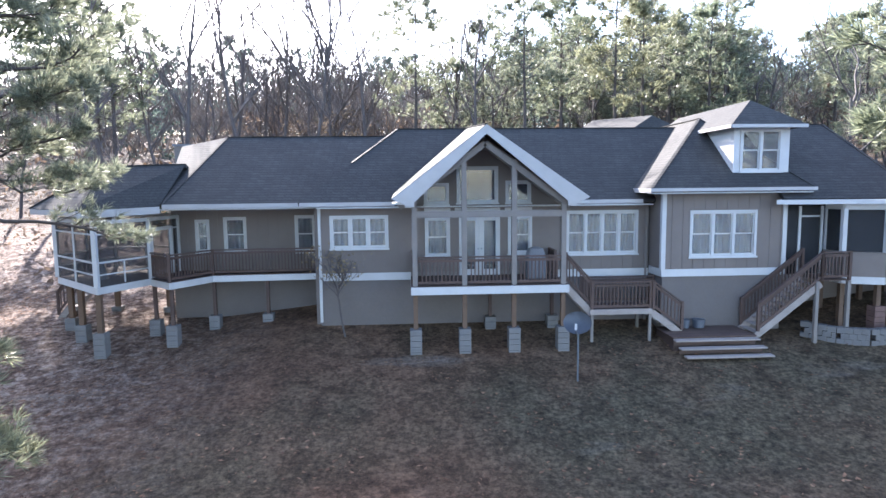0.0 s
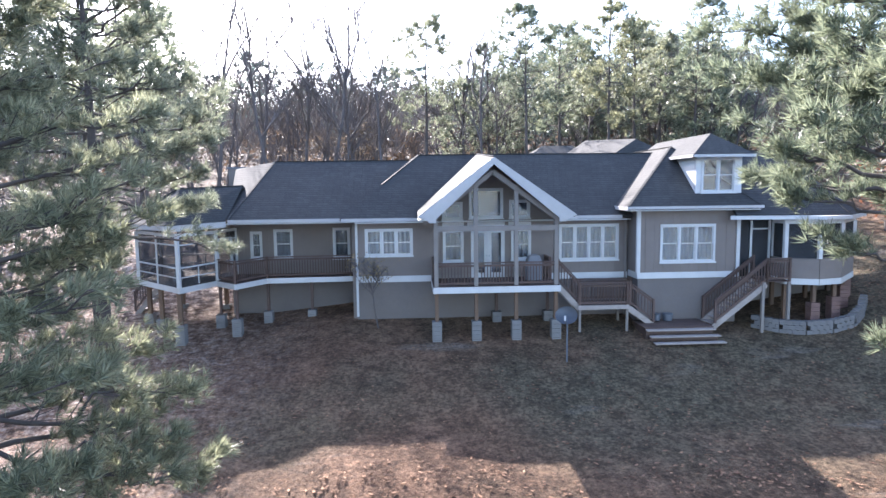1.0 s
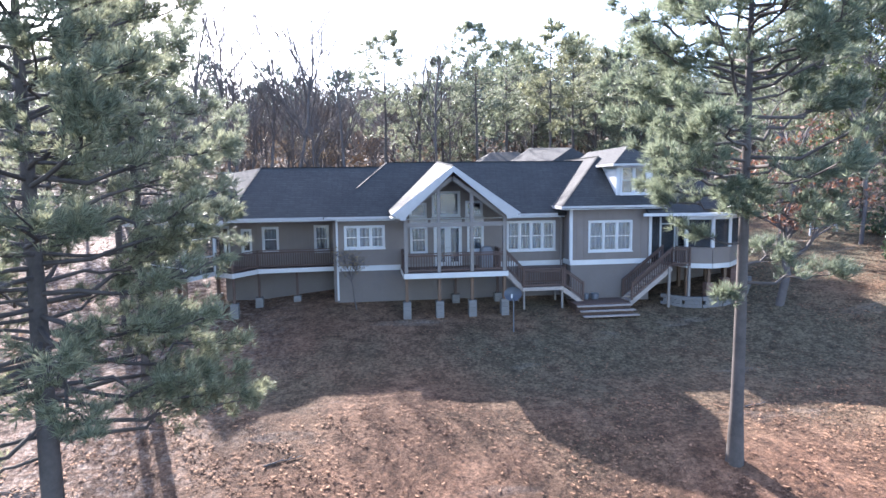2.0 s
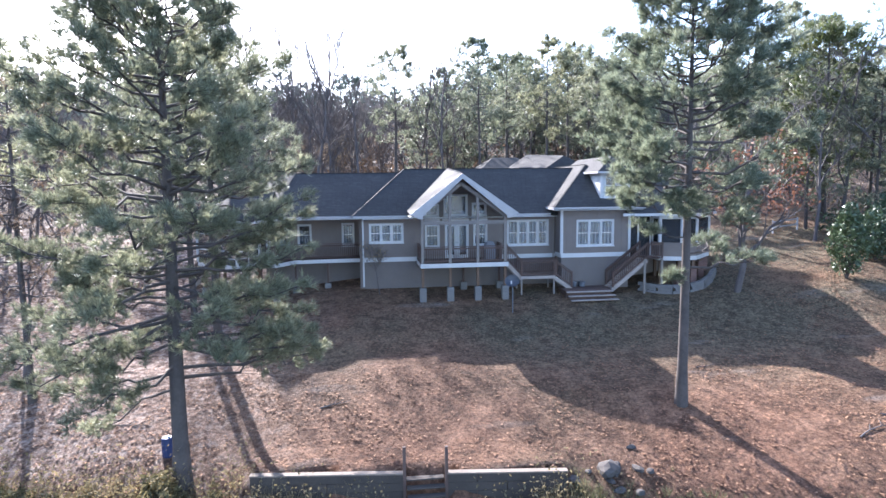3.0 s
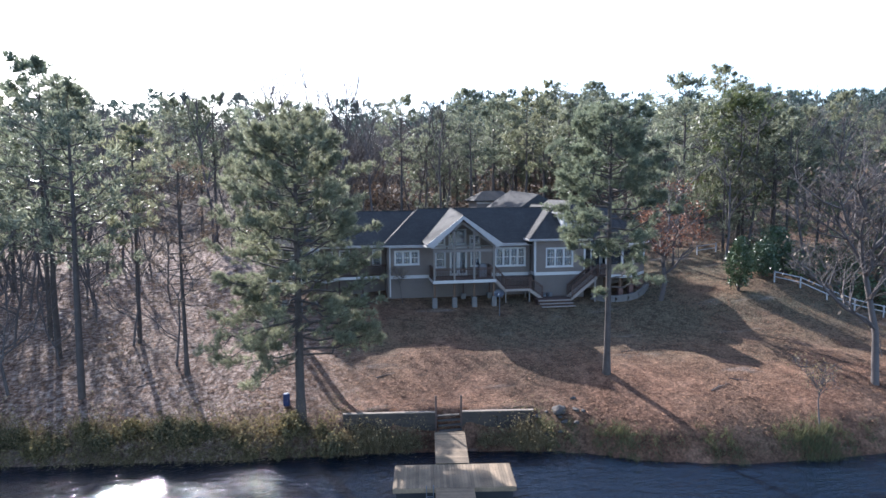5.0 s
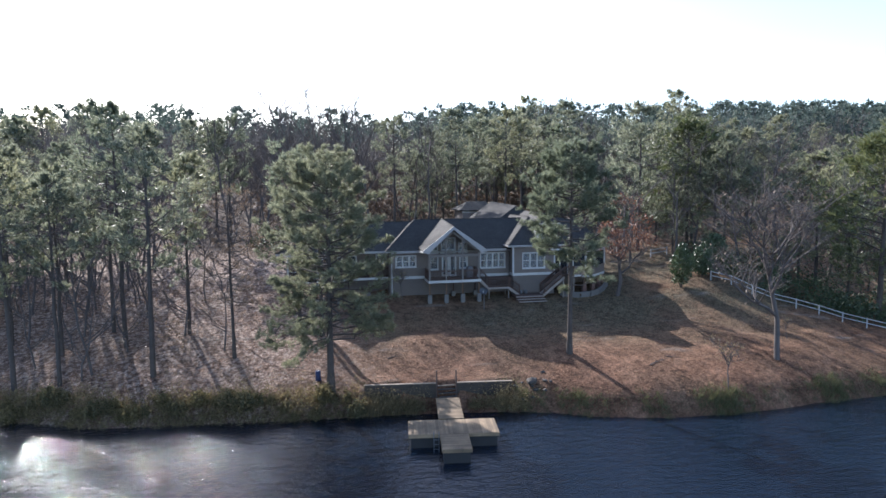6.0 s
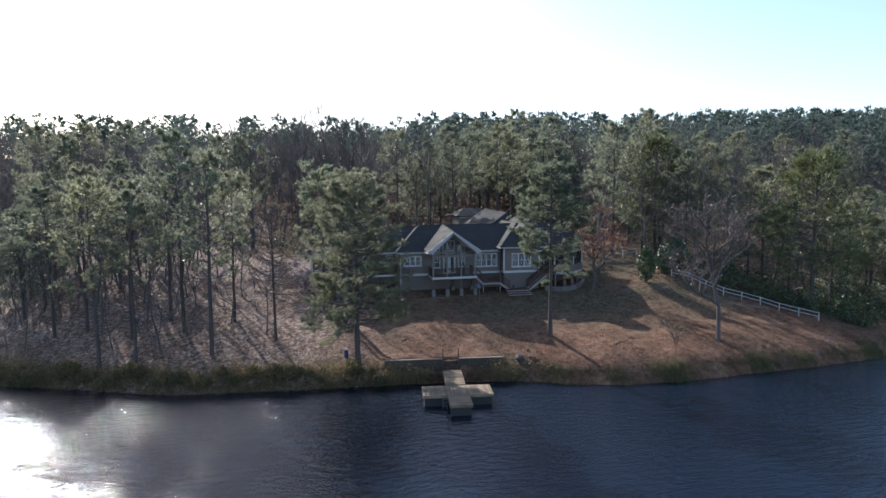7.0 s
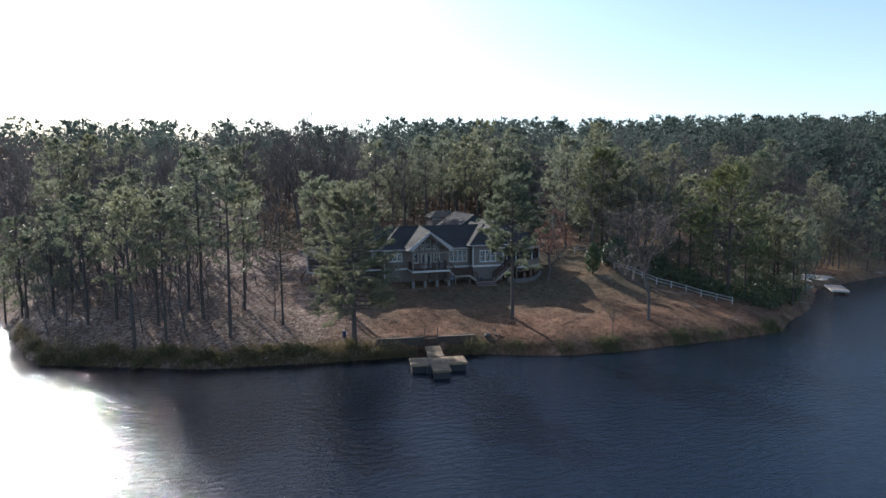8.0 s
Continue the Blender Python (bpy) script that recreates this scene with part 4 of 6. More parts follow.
for x, y, m, s, a in ((8.0, 30.0, pine_b, 1.0, 0.3), (11.5, 32.0, pine_a, 1.0, 1.4), (15.8, 30.5, pine_b, 0.98, 2.5), (18.7, 31.0, pine_a, 0.97, 3.6), (24.7, 31.0, pine_c, 1.02, 4.7)):
    plant("pine_tree", m, x, y, "tall pine rising behind the house roof", PT, s, a, "pines behind the house")
plant("pine_tree", pine_a, -1.6, 31.5, "tall pine rising behind the house roof", PT, 1.02, 0.9, "pines behind the house")
for x, y, s, a in ((-10.4, 30.0, 1.32, 0.2), (-5.2, 29.5, 1.12, 1.7), (-15.6, 29.0, 1.2, 2.9), (3.5, 31.5, 1.05, 4.2), (-20.5, 27.0, 1.25, 5.3), (-13.0, 33.0, 1.3, 1.1), (-25.0, 24.5, 1.2, 3.7), (-8.0, 34.0, 1.2, 2.3), (-18.0, 35.0, 1.3, 0.8), (1.0, 35.0, 1.1, 5.9)):
    plant("bare_tree", bare_b, x, y, "tall leafless hardwood behind the house roof", PT, s, a, "hardwoods behind the house")

rng = np.random.default_rng(5)
kinds = [(pine_a, "pine_tree", LP), (pine_b, "pine_tree", LP), (pine_c, "pine_tree", LP), (bare_a, "bare_tree", BARE), (bare_b, "bare_tree", BARE), (brown, "bare_tree", "hardwood with clinging dry brown leaves")]


def scatter(n, xa, xb, ya, yb, weights, group, smin=0.8, smax=1.2, clear=None):
    placed = 0
    while placed < n:
        x, y = rng.uniform(xa, xb), rng.uniform(ya, yb)
        if y < np.interp(x, SHORE_X, SHORE_Y) + 1.5 or (clear and clear(x, y)):
            continue
        m, nm, lb = kinds[rng.choice(len(kinds), p=weights)]
        plant(nm, m, x, y, lb, PT, rng.uniform(smin, smax), rng.uniform(0, 6.28), group)
        placed += 1


scatter(44, -78, -21, -1, 32, [0.06, 0.08, 0.0, 0.36, 0.40, 0.10], "woods beside the house", 0.75, 1.02, clear=lambda x, y: x > -36 + 0.4 * y and y < 24)
scatter(26, -26, 4, 30, 58, [0.05, 0.06, 0.02, 0.36, 0.40, 0.11], "woods behind the house", 0.75, 1.0)
scatter(33, 4, 34, 33, 58, [0.20, 0.16, 0.28, 0.14, 0.16, 0.06], "woods behind the house", 0.78, 1.02)
scatter(92, 30, 110, -10, 52, [0.17, 0.12, 0.15, 0.26, 0.22, 0.08], "woods behind the fence", 0.75, 1.05, clear=lambda x, y: y < -5 + 0.62 * (40 - x) or (x < 48 and y < -4))

for i in range(95):
    x, y = rng.uniform(-62, -20.5), rng.uniform(-13, 22)
    if y > np.interp(x, SHORE_X, SHORE_Y) + 2.5 and (x < -30 or i % 2 == 0):
        plant("bare_tree", bare_c, x, y, "thin leafless young hardwood in the woods", PT, rng.uniform(0.6, 1.25), rng.uniform(0, 6.28), "young hardwoods in the woods")
for x, y, s, a in ((-47.5, 3.0, 0.8, 0.4), (-51.5, 6.0, 0.7, 1.9), (-56.5, 12.5, 0.75, 3.3), (-45.0, 2.0, 0.7, 5.1), (-50.0, 11.0, 0.8, 4.0)):
    plant("pine_tree", pine_c, x, y, "dense dark pine close to the water", PT, s, a, "pines on the wooded shore")
scatter(24, 47, 112, -20, 22, [0.10, 0.06, 0.50, 0.16, 0.12, 0.06], "trees on the far bank", 0.6, 0.95, clear=lambda x, y: y > np.interp(x, SHORE_X, SHORE_Y) + 11 or (x < 52 and y < -12))


def crown_points(me):
    v = np.empty(len(me.vertices) * 3, np.float32)
    me.vertices.foreach_get("co", v)
    return v.reshape(-1, 3)


def far_woods():
    def band(name, n, xa, xb, ya, yb, src, label, smin=0.72, smax=1.12):
        h = Heap()
        done = 0
        while done < n:
            x, y = rng.uniform(xa, xb), rng.uniform(ya, yb)
            if y < np.interp(x, SHORE_X, SHORE_Y) + 3 or (x < -20 + 0.137 * (y + 83) and y < 285 and rng.uniform() < 0.55):
                continue
            cv = src[done % len(src)]
            a, s = rng.uniform(0, 6.28), rng.uniform(smin, smax)
            c, sn = math.cos(a) * s, math.sin(a) * s
            h.add(np.column_stack([cv[:, 0] * c - cv[:, 1] * sn + x, cv[:, 0] * sn + cv[:, 1] * c + y, cv[:, 2] * s + gz(x, y)]), np.arange(len(cv)).reshape(-1, 3))
            done += 1
        tagged(new(name, np_mesh(name, *h.arrays(), M["needle_hazy"])), label, "woods", kind="stuff")
    near = [crown_points(pine_meshes("far_pine", 71 + k, 17.0, 0.10, 3.5 + 0.3 * k, 20, 6, 4, 0.95, 0.33, 0.2, M["needle_hazy"], 0.02, 0.2, 0.1, 2.6, 0.75)[1]) for k in range(3)]
    far = [crown_points(pine_meshes("far_pine", 75 + k, 17.0, 0.10, 3.8 + 0.3 * k, 18, 6, 4, 1.05, 0.42, 0.2, M["needle_hazy"], 0.02, 0.2, 0.1, 2.4, 0.75)[1]) for k in range(3)]
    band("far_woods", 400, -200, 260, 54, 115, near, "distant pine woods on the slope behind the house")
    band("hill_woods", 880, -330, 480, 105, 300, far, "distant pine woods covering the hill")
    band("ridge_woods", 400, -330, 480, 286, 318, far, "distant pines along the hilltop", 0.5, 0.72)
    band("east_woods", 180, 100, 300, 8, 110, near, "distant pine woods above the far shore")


def far_hardwoods():
    """Grey and brown bare crowns between the far pines: sprays of long thin twigs on stems."""
    n = 1750
    west = rng.uniform(0, 1, n) < 0.64
    ys = 45 + 210 * rng.uniform(0, 1, n) ** 1.2
    edge = -20 + 0.137 * (ys + 83)
    xs = np.where(west, edge - 230 * rng.uniform(0, 1, n) ** 1.1, edge + rng.uniform(0, 280, n))
    zs = ground_z(xs, ys)
    k = 20
    c = np.repeat(np.column_stack([xs, ys, zs]), k, 0)
    top = rng.uniform(9, 17, (n, 1)).repeat(k, 0).reshape(-1)
    c = c + np.column_stack([rng.normal(0, 1.6, n * k), rng.normal(0, 1.6, n * k), top * rng.uniform(0.15, 0.85, n * k)])
    w = np.tile([0, 0, 1.0], (n * k, 1)) + rng.normal(0, 0.35, (n * k, 3))
    w /= np.linalg.norm(w, axis=1)[:, None]
    ob = new("far_hardwoods", np_mesh("far_hardwoods", *tufts(rng, c, w, 5, 3.4, 0.13, 0.5), M["twig_far"]))
    tagged(ob, "distant leafless hardwoods among the pines", "woods", kind="stuff")


def undergrowth():
    """Brown thicket and saplings on the woods' floor."""
    spots = []
    for xa, xb, ya, yb, n in ((-80, -19, -11, 40, 420), (-24, 32, 18, 60, 520), (28, 120, -4, 50, 520), (-200, 300, 50, 130, 900)):
        x, y = rng.uniform(xa, xb, n), rng.uniform(ya, yb, n)
        ok = (y > np.interp(x, SHORE_X, SHORE_Y) + 1.0) & ~((x > 10) & (x < 45) & (y < -5 + 0.62 * (40 - x)))
        spots.append(np.column_stack([x, y])[ok])
    p = np.concatenate(spots)
    z = ground_z(p[:, 0], p[:, 1])
    k = 17
    far = np.where(p[:, 1] > 50, 2.4, 1.0).repeat(k)
    c = np.column_stack([p, z]).repeat(k, 0)
    r = rng.normal(0, 0.8, (len(c), 3)) * far[:, None]
    c = c + np.column_stack([r[:, 0], r[:, 1], np.abs(r[:, 2]) * 1.3 + 0.1])
    v, f = leaf_cards(rng, c, 0.17)
    # larger leaves only far off
    v = c.repeat(4, 0) + (v - c.repeat(4, 0)) * far.repeat(4)[:, None] ** 1.2
    ob = new("undergrowth", np_mesh("undergrowth", v, f, M["leaf_brown"]))
    tagged(ob, "brown winter undergrowth on the woods' floor", "undergrowth", kind="stuff")


M["twig_far"] = foliage_material("far_bare_twigs", (0.075, 0.064, 0.062), (0.165, 0.145, 0.14), 0.1, 0.8)
far_woods()
far_hardwoods()
undergrowth()


# ---- decks, stairs and porches ----
def rod_mesh(name, w, h, mat):
    bm = bmesh.new()
    box(bm, -w / 2, w / 2, -w / 2, w / 2, 0, h)
    return mesh_of(name, bm, mat)


BALUSTER = rod_mesh("baluster", 0.038, 0.80, M["brownwood"])
RAIL_POST = rod_mesh("rail_post", 0.095, 1.02, M["brownwood"])


def local(parent, m):
    return Matrix.Translation(-parent.location) @ m


def railing(owner, a, b, step=0.125, ends=(True, True)):
    """Brown railing from a to b (points on the floor's edge; b may lie lower, along a stair)."""
    a, b = Vector(a), Vector(b)
    for h, w, t in ((0.98, 0.13, 0.045), (0.86, 0.04, 0.085), (0.12, 0.04, 0.085)):
        bm = bmesh.new()
        bar(bm, a + Vector((0, 0, h)), b + Vector((0, 0, h)), w, t)
        part("rail", bm, M["brownwood"], owner)
    L = (b - a).to_2d().length
    n = max(2, int(L / step))
    for i in range(1, n):
        p = a.lerp(b, i / n)
        shared("baluster", BALUSTER, owner, local(owner, Matrix.Translation(p + Vector((0, 0, 0.12)))))
    for p, on in ((a, ends[0]), (b, ends[1])):
        if on:
            shared("rail_post", RAIL_POST, owner, local(owner, Matrix.Translation(p)))


def boards_x(owner, x0, x1, y0, y1, z, mat, width=0.14):
    """Deck boards that run along x, each its own piece."""
    n = max(1, int((y1 - y0) / (width + 0.006)))
    w = (y1 - y0) / n
    bm = bmesh.new()
    box(bm, x0, x1, -w / 2 + 0.003, w / 2 - 0.003, -0.035, 0)
    me = mesh_of("board", bm, mat)
    for i in range(n):
        shared("board", me, owner, local(owner, Matrix.Translation((0, y0 + (i + 0.5) * w, z))))


def pier(owner, x, y, top, mat="block"):
    """A square pier of stacked concrete blocks down to the ground."""
    z0 = gz(x, y) - 0.15
    n = max(2, round((top - z0) / 0.2))
    h = (top - z0) / n
    bm = bmesh.new()
    box(bm, -0.2, 0.2, -0.2, 0.2, 0.006, h - 0.006)
    me = mesh_of("concrete_block", bm, M[mat])
    for i in range(n):
        shared("concrete_block", me, owner, local(owner, Matrix.Translation((x, y, z0 + i * h)) @ pose(0, 0, 0, 0, 0, 90 * (i % 2))))


def stair(owner, a, b, width, steps, along="x", mat="tread", stringer="tread"):
    """Treads from the top edge a down to b; the stair is width deep in y (or in x)."""
    a, b = Vector(a), Vector(b)
    d = (b - a) / steps
    for i in range(steps):
        bm = bmesh.new()
        p = a + d * (i + 0.5)
        z = a.z + d.z * (i + 1)
        r = abs(d.x if along == "x" else d.y) / 2 + 0.02
        if along == "x":
            box(bm, p.x - r, p.x + r, a.y, a.y + width, z - 0.045, z)
        else:
            box(bm, a.x, a.x + width, p.y - r, p.y + r, z - 0.045, z)
        part("tread", bm, M[mat], owner)
    for k in (0.03, width - 0.03):
        o = Vector((0, k, -0.14)) if along == "x" else Vector((k, 0, -0.14))
        bm = bmesh.new()
        bar(bm, a + o, b + o, 0.045, 0.24)
        part("stringer", bm, M[stringer], owner)


def middle_deck():
    deck = thing("deck", "raised brown timber deck with a white rim under the gable", "deck", (0.5, -1.3, 4.9))
    X0, X1, Y0, Z = -2.2, 3.18, -2.62, 7.2
    boards_x(deck, X0, X1, Y0 + 0.04, -0.01, Z, M["brownwood"])
    for a, b in (((X0, Y0, Z - 0.14), (X1, Y0, Z - 0.14)), ((X0 + 0.02, Y0 + 0.03, Z - 0.14), (X0 + 0.02, -0.05, Z - 0.14)), ((X1 - 0.02, Y0 + 0.03, Z - 0.14), (X1 - 0.02, -0.05, Z - 0.14))):
        bm = bmesh.new()
        bar(bm, a, b, 0.05, 0.26)
        part("rim_board", bm, M["white"], deck, "white painted rim board")
    for y in (-2.3, -1.3):
        bm = bmesh.new()
        box(bm, X0 + 0.1, X1 - 0.1, y - 0.06, y + 0.06, Z - 0.30, Z - 0.05)
        part("beam", bm, M["brownwood"], deck)
    posts = (-2.06, -0.38, 1.32, 3.02)
    for i, x in enumerate(posts):
        bm = bmesh.new()
        y = -2.40
        box(bm, x - 0.075, x + 0.075, y - 0.075, y + 0.075, 5.72, Z - 0.06)
        part("post", bm, M["post"], deck)
        pier(deck, x, y, 5.72)
        bm = bmesh.new()
        top = 12.3 - 0.727 * abs(x - GABLE_X) - 0.15
        box(bm, x - 0.085, x + 0.085, y - 0.085, y + 0.085, Z + 0.002, top)
        part("gable_post", bm, M["beam"], deck, "taupe timber post up to the gable")
    for x, y in ((0.75, -0.45), (3.1, -0.45)):
        bm = bmesh.new()
        box(bm, x - 0.06, x + 0.06, y - 0.06, y + 0.06, 5.7, Z - 0.06)
        part("post", bm, M["brownwood"], deck)
        pier(deck, x, y, 5.7)
    bm = bmesh.new()
    box(bm, -2.05, 3.02, -2.47, -2.33, 9.52, 9.74)
    part("tie_beam", bm, M["beam"], deck)
    for s in (-1, 1):
        bm = bmesh.new()
        bar(bm, (GABLE_X, -2.40, 11.98), (GABLE_X + s * 2.9, -2.40, 11.98 - 0.727 * 2.9), 0.12, 0.2)
        part("rafter", bm, M["beam"], deck)
        bm = bmesh.new()
        bar(bm, (GABLE_X, -0.9, 12.1), (GABLE_X + s * 3.0, -0.9, 12.1 - 0.727 * 3.0), 0.1, 0.16)
        part("rafter", bm, M["beam"], deck)
    for a, b in zip(posts, posts[1:]):
        railing(deck, (a + 0.1, -2.48, Z), (b - 0.1, -2.48, Z), ends=(False, False))
    railing(deck, (X0 + 0.1, -2.4, Z), (X0 + 0.1, -0.1, Z), ends=(False, True))
    railing(deck, (X1 - 0.1, -1.0, Z), (X1 - 0.1, -0.1, Z))
    # stair to the half landing and on to the low platform
    stair(deck, (3.2, -1.9, Z), (4.2, -1.9, 6.15), 1.05, 6)
    railing(deck, (3.25, -1.9, Z), (4.15, -1.9, 6.25))
    boards_x(deck, 4.15, 6.35, -1.95, -0.6, 6.15, M["brownwood"])
    bm = bmesh.new()
    box(bm, 4.1, 6.38, -2.0, -1.955, 5.98, 6.17)
    part("rim_board", bm, M["tread"], deck, "pale landing edge board")
    for x, y in ((4.2, -1.9), (6.3, -1.9), (4.2, -0.7), (6.3, -0.7)):
        bm = bmesh.new()
        box(bm, x - 0.05, x + 0.05, y - 0.05, y + 0.05, gz(x, y) - 0.2, 6.1)
        part("post", bm, M["beam"], deck)
    railing(deck, (4.2, -1.93, 6.15), (6.3, -1.93, 6.15))
    railing(deck, (4.2, -0.65, 6.15), (6.9, -0.65, 6.15))
    stair(deck, (6.38, -1.95, 6.15), (7.45, -1.95, 5.35), 0.95, 4)
    railing(deck, (6.4, -1.97, 6.15), (7.45, -1.97, 5.38))
    return deck


def low_platform():
    st = thing("entry_platform", "low timber platform with three wide front steps", "steps", (8.3, -2.4, 4.7))
    boards_x(st, 6.75, 9.75, -2.8, -1.25, 5.32, M["brownwood"])
    for i, (y0, z) in enumerate(((-3.10, 5.26), (-3.40, 5.05), (-3.70, 4.84))):
        for k in range(2):
            bm = bmesh.new()
            box(bm, 6.78 + 0.06 * i, 9.72 + 0.08 * i, y0 + 0.15 * k + 0.004, y0 + 0.15 * (k + 1) - 0.004, z - 0.045, z)
            part("tread", bm, M["tread"], st, "weathered grey step board")
        bm = bmesh.new()
        box(bm, 6.80 + 0.06 * i, 9.70 + 0.08 * i, y0 + 0.27, y0 + 0.295, z - 0.25, z - 0.046)
        part("riser", bm, M["brownwood"], st)
    bm = bmesh.new()
    box(bm, 6.8, 9.7, -2.78, -1.3, 4.4, 5.28)
    part("base", bm, M["brownwood"], st)
    return st


def porch_stair():
    st = thing("porch_stair", "brown timber stair with pale stringers up to the screened porch", "stairs", (11.5, -1.9, 4.8))
    stair(st, (12.25, -2.42, 7.15), (9.95, -2.42, 5.32), 1.1, 10)
    railing(st, (12.25, -2.42, 7.15), (10.0, -2.42, 5.36))
    railing(st, (12.25, -1.32, 7.15), (10.0, -1.32, 5.36))
    boards_x(st, 12.2, 13.3, -2.45, -1.0, 7.15, M["brownwood"])
    railing(st, (12.25, -2.42, 7.15), (13.25, -2.42, 7.15))
    for x, y in ((12.1, -2.4), (13.25, -2.4)):
        bm = bmesh.new()
        box(bm, x - 0.06, x + 0.06, y - 0.06, y + 0.06, gz(x, y) - 0.2, 7.1)
        part("post", bm, M["beam"], st)
    return st


def left_deck():
    deck = thing("side_deck", "narrow brown deck with a white rim along the set-back wing", "deck", (-8.5, 1.8, 5.2))
    Z = 7.2
    edge = [(-12.08, 0.63), (-10.95, -0.50), (-9.94, 1.2), (-5.65, 1.45)]
    inner = [(-5.65, 2.69), (-12.0, 2.69)]
    bm = bmesh.new()
    prism(bm, edge + inner, Z - 0.06, Z)
    part("deck_floor", bm, M["brownwood"], deck)
    for (x0, y0), (x1, y1) in zip(edge, edge[1:]):
        bm = bmesh.new()
        bar(bm, (x0, y0, Z - 0.15), (x1, y1, Z - 0.15), 0.05, 0.24)
        part("rim_board", bm, M["white"], deck, "white painted rim board")
        railing(deck, (x0, y0 + 0.05, Z), (x1, y1 + 0.05, Z))
    for x, y in ((-12.0, 0.75), (-10.95, -0.36), (-9.94, 1.3), (-7.9, 1.45)):
        bm = bmesh.new()
        box(bm, x - 0.06, x + 0.06, y - 0.06, y + 0.06, 5.55, Z - 0.05)
        part("post", bm, M["brownwood"], deck)
        pier(deck, x, y, 5.6)
    return deck


def screened_porch():
    p = thing("screened_porch", "white-framed corner porch with insect screens on timber posts", "porch", (-14, 1.5, 5.2))
    Z = 7.2
    plan = [(-16.0, 1.56), (-13.03, -1.45), (-12.08, 0.63), (-11.75, 2.69), (-12.6, 4.6), (-15.2, 4.6)]
    bm = bmesh.new()
    prism(bm, plan, Z - 0.05, Z)
    part("porch_floor", bm, M["tread"], p)
    corners = plan
    for i in range(len(corners)):
        a, b = Vector((*corners[i], 0)), Vector((*corners[(i + 1) % len(corners)], 0))
        for z, h, w in ((Z - 0.13, 0.24, 0.05), (9.45, 0.14, 0.09), (9.03, 0.05, 0.05), (8.05, 0.06, 0.06), (7.62, 0.04, 0.05)):
            if i in (2,) and z < 8.5 and z > 7.1:
                continue
            bm = bmesh.new()
            bar(bm, a + Vector((0, 0, z)), b + Vector((0, 0, z)), w, h)
            part("rim_board" if z < Z else "rail", bm, M["white"], p, "white painted board")
        bm = bmesh.new()
        bar(bm, a + Vector((0, 0, 8.3)), b + Vector((0, 0, 8.3)), 0.006, 2.2)
        part("screen", bm, M["screen_thin"], p, "fine dark insect screen")
        n = 2 if (b - a).length > 2.6 else 1
        for k in range(n):
            q = a.lerp(b, k / n)
            w = 0.075 if k == 0 else 0.035
            bm = bmesh.new()
            box(bm, q.x - w, q.x + w, q.y - w, q.y + w, Z + 0.002, 9.5)
            part("corner_post" if k == 0 else "mullion", bm, M["white"], p)
        q = a.lerp(b, 0.5)
        bm = bmesh.new()
        bar(bm, (q.x, q.y, 7.25), (q.x, q.y, 8.05), 0.05, 0.05)
        part("baluster", bm, M["white"], p)
    # screen door towards the deck
    a, b = Vector((-12.06, 0.75, 0)), Vector((-11.82, 2.1, 0))
    d = part("screen_door", bmesh.new(), M["white"], p, "white screen door")
    bm = bmesh.new()
    for q in (a, b):
        box(bm, q.x - 0.07, q.x + 0.07, q.y - 0.07, q.y + 0.07, Z + 0.01, 9.1)
    bar(bm, a + Vector((0, 0, 9.05)), b + Vector((0, 0, 9.05)), 0.05, 0.14)
    bar(bm, a + Vector((0, 0, 7.35)), b + Vector((0, 0, 7.35)), 0.05, 0.2)
    bm.to_mesh(d.data)
    bm.free()
    for x, y in ((-15.6, 1.6), (-14.5, 0.25), (-13.15, -1.15), (-12.6, 3.6), (-14.9, 3.9)):
        bm = bmesh.new()
        box(bm, x - 0.09, x + 0.09, y - 0.09, y + 0.09, 5.5, Z - 0.06)
        part("post", bm, M["post"], p)
        pier(p, x, y, 5.55)
    # stair down at the far side
    stair(p, (-15.5, 3.0, 7.0), (-17.0, 3.0, 5.2), 1.0, 8)
    railing(p, (-15.5, 3.0, 7.1), (-16.9, 3.0, 5.4))
    return p


def garden_table():
    t = thing("porch_table", "white round table on the porch", "table", (-13.9, 0.7, 7.2))
    bm = bmesh.new()
    bmesh.ops.create_cone(bm, cap_ends=True, segments=20, radius1=0.5, radius2=0.5, depth=0.04, matrix=Matrix.Translation((-13.9, 0.7, 7.93)))
    part("tabletop", bm, M["white"], t)
    bm = bmesh.new()
    bmesh.ops.create_cone(bm, cap_ends=True, segments=12, radius1=0.22, radius2=0.05, depth=0.7, matrix=Matrix.Translation((-13.9, 0.7, 7.56)))
    part("pedestal", bm, M["white"], t)


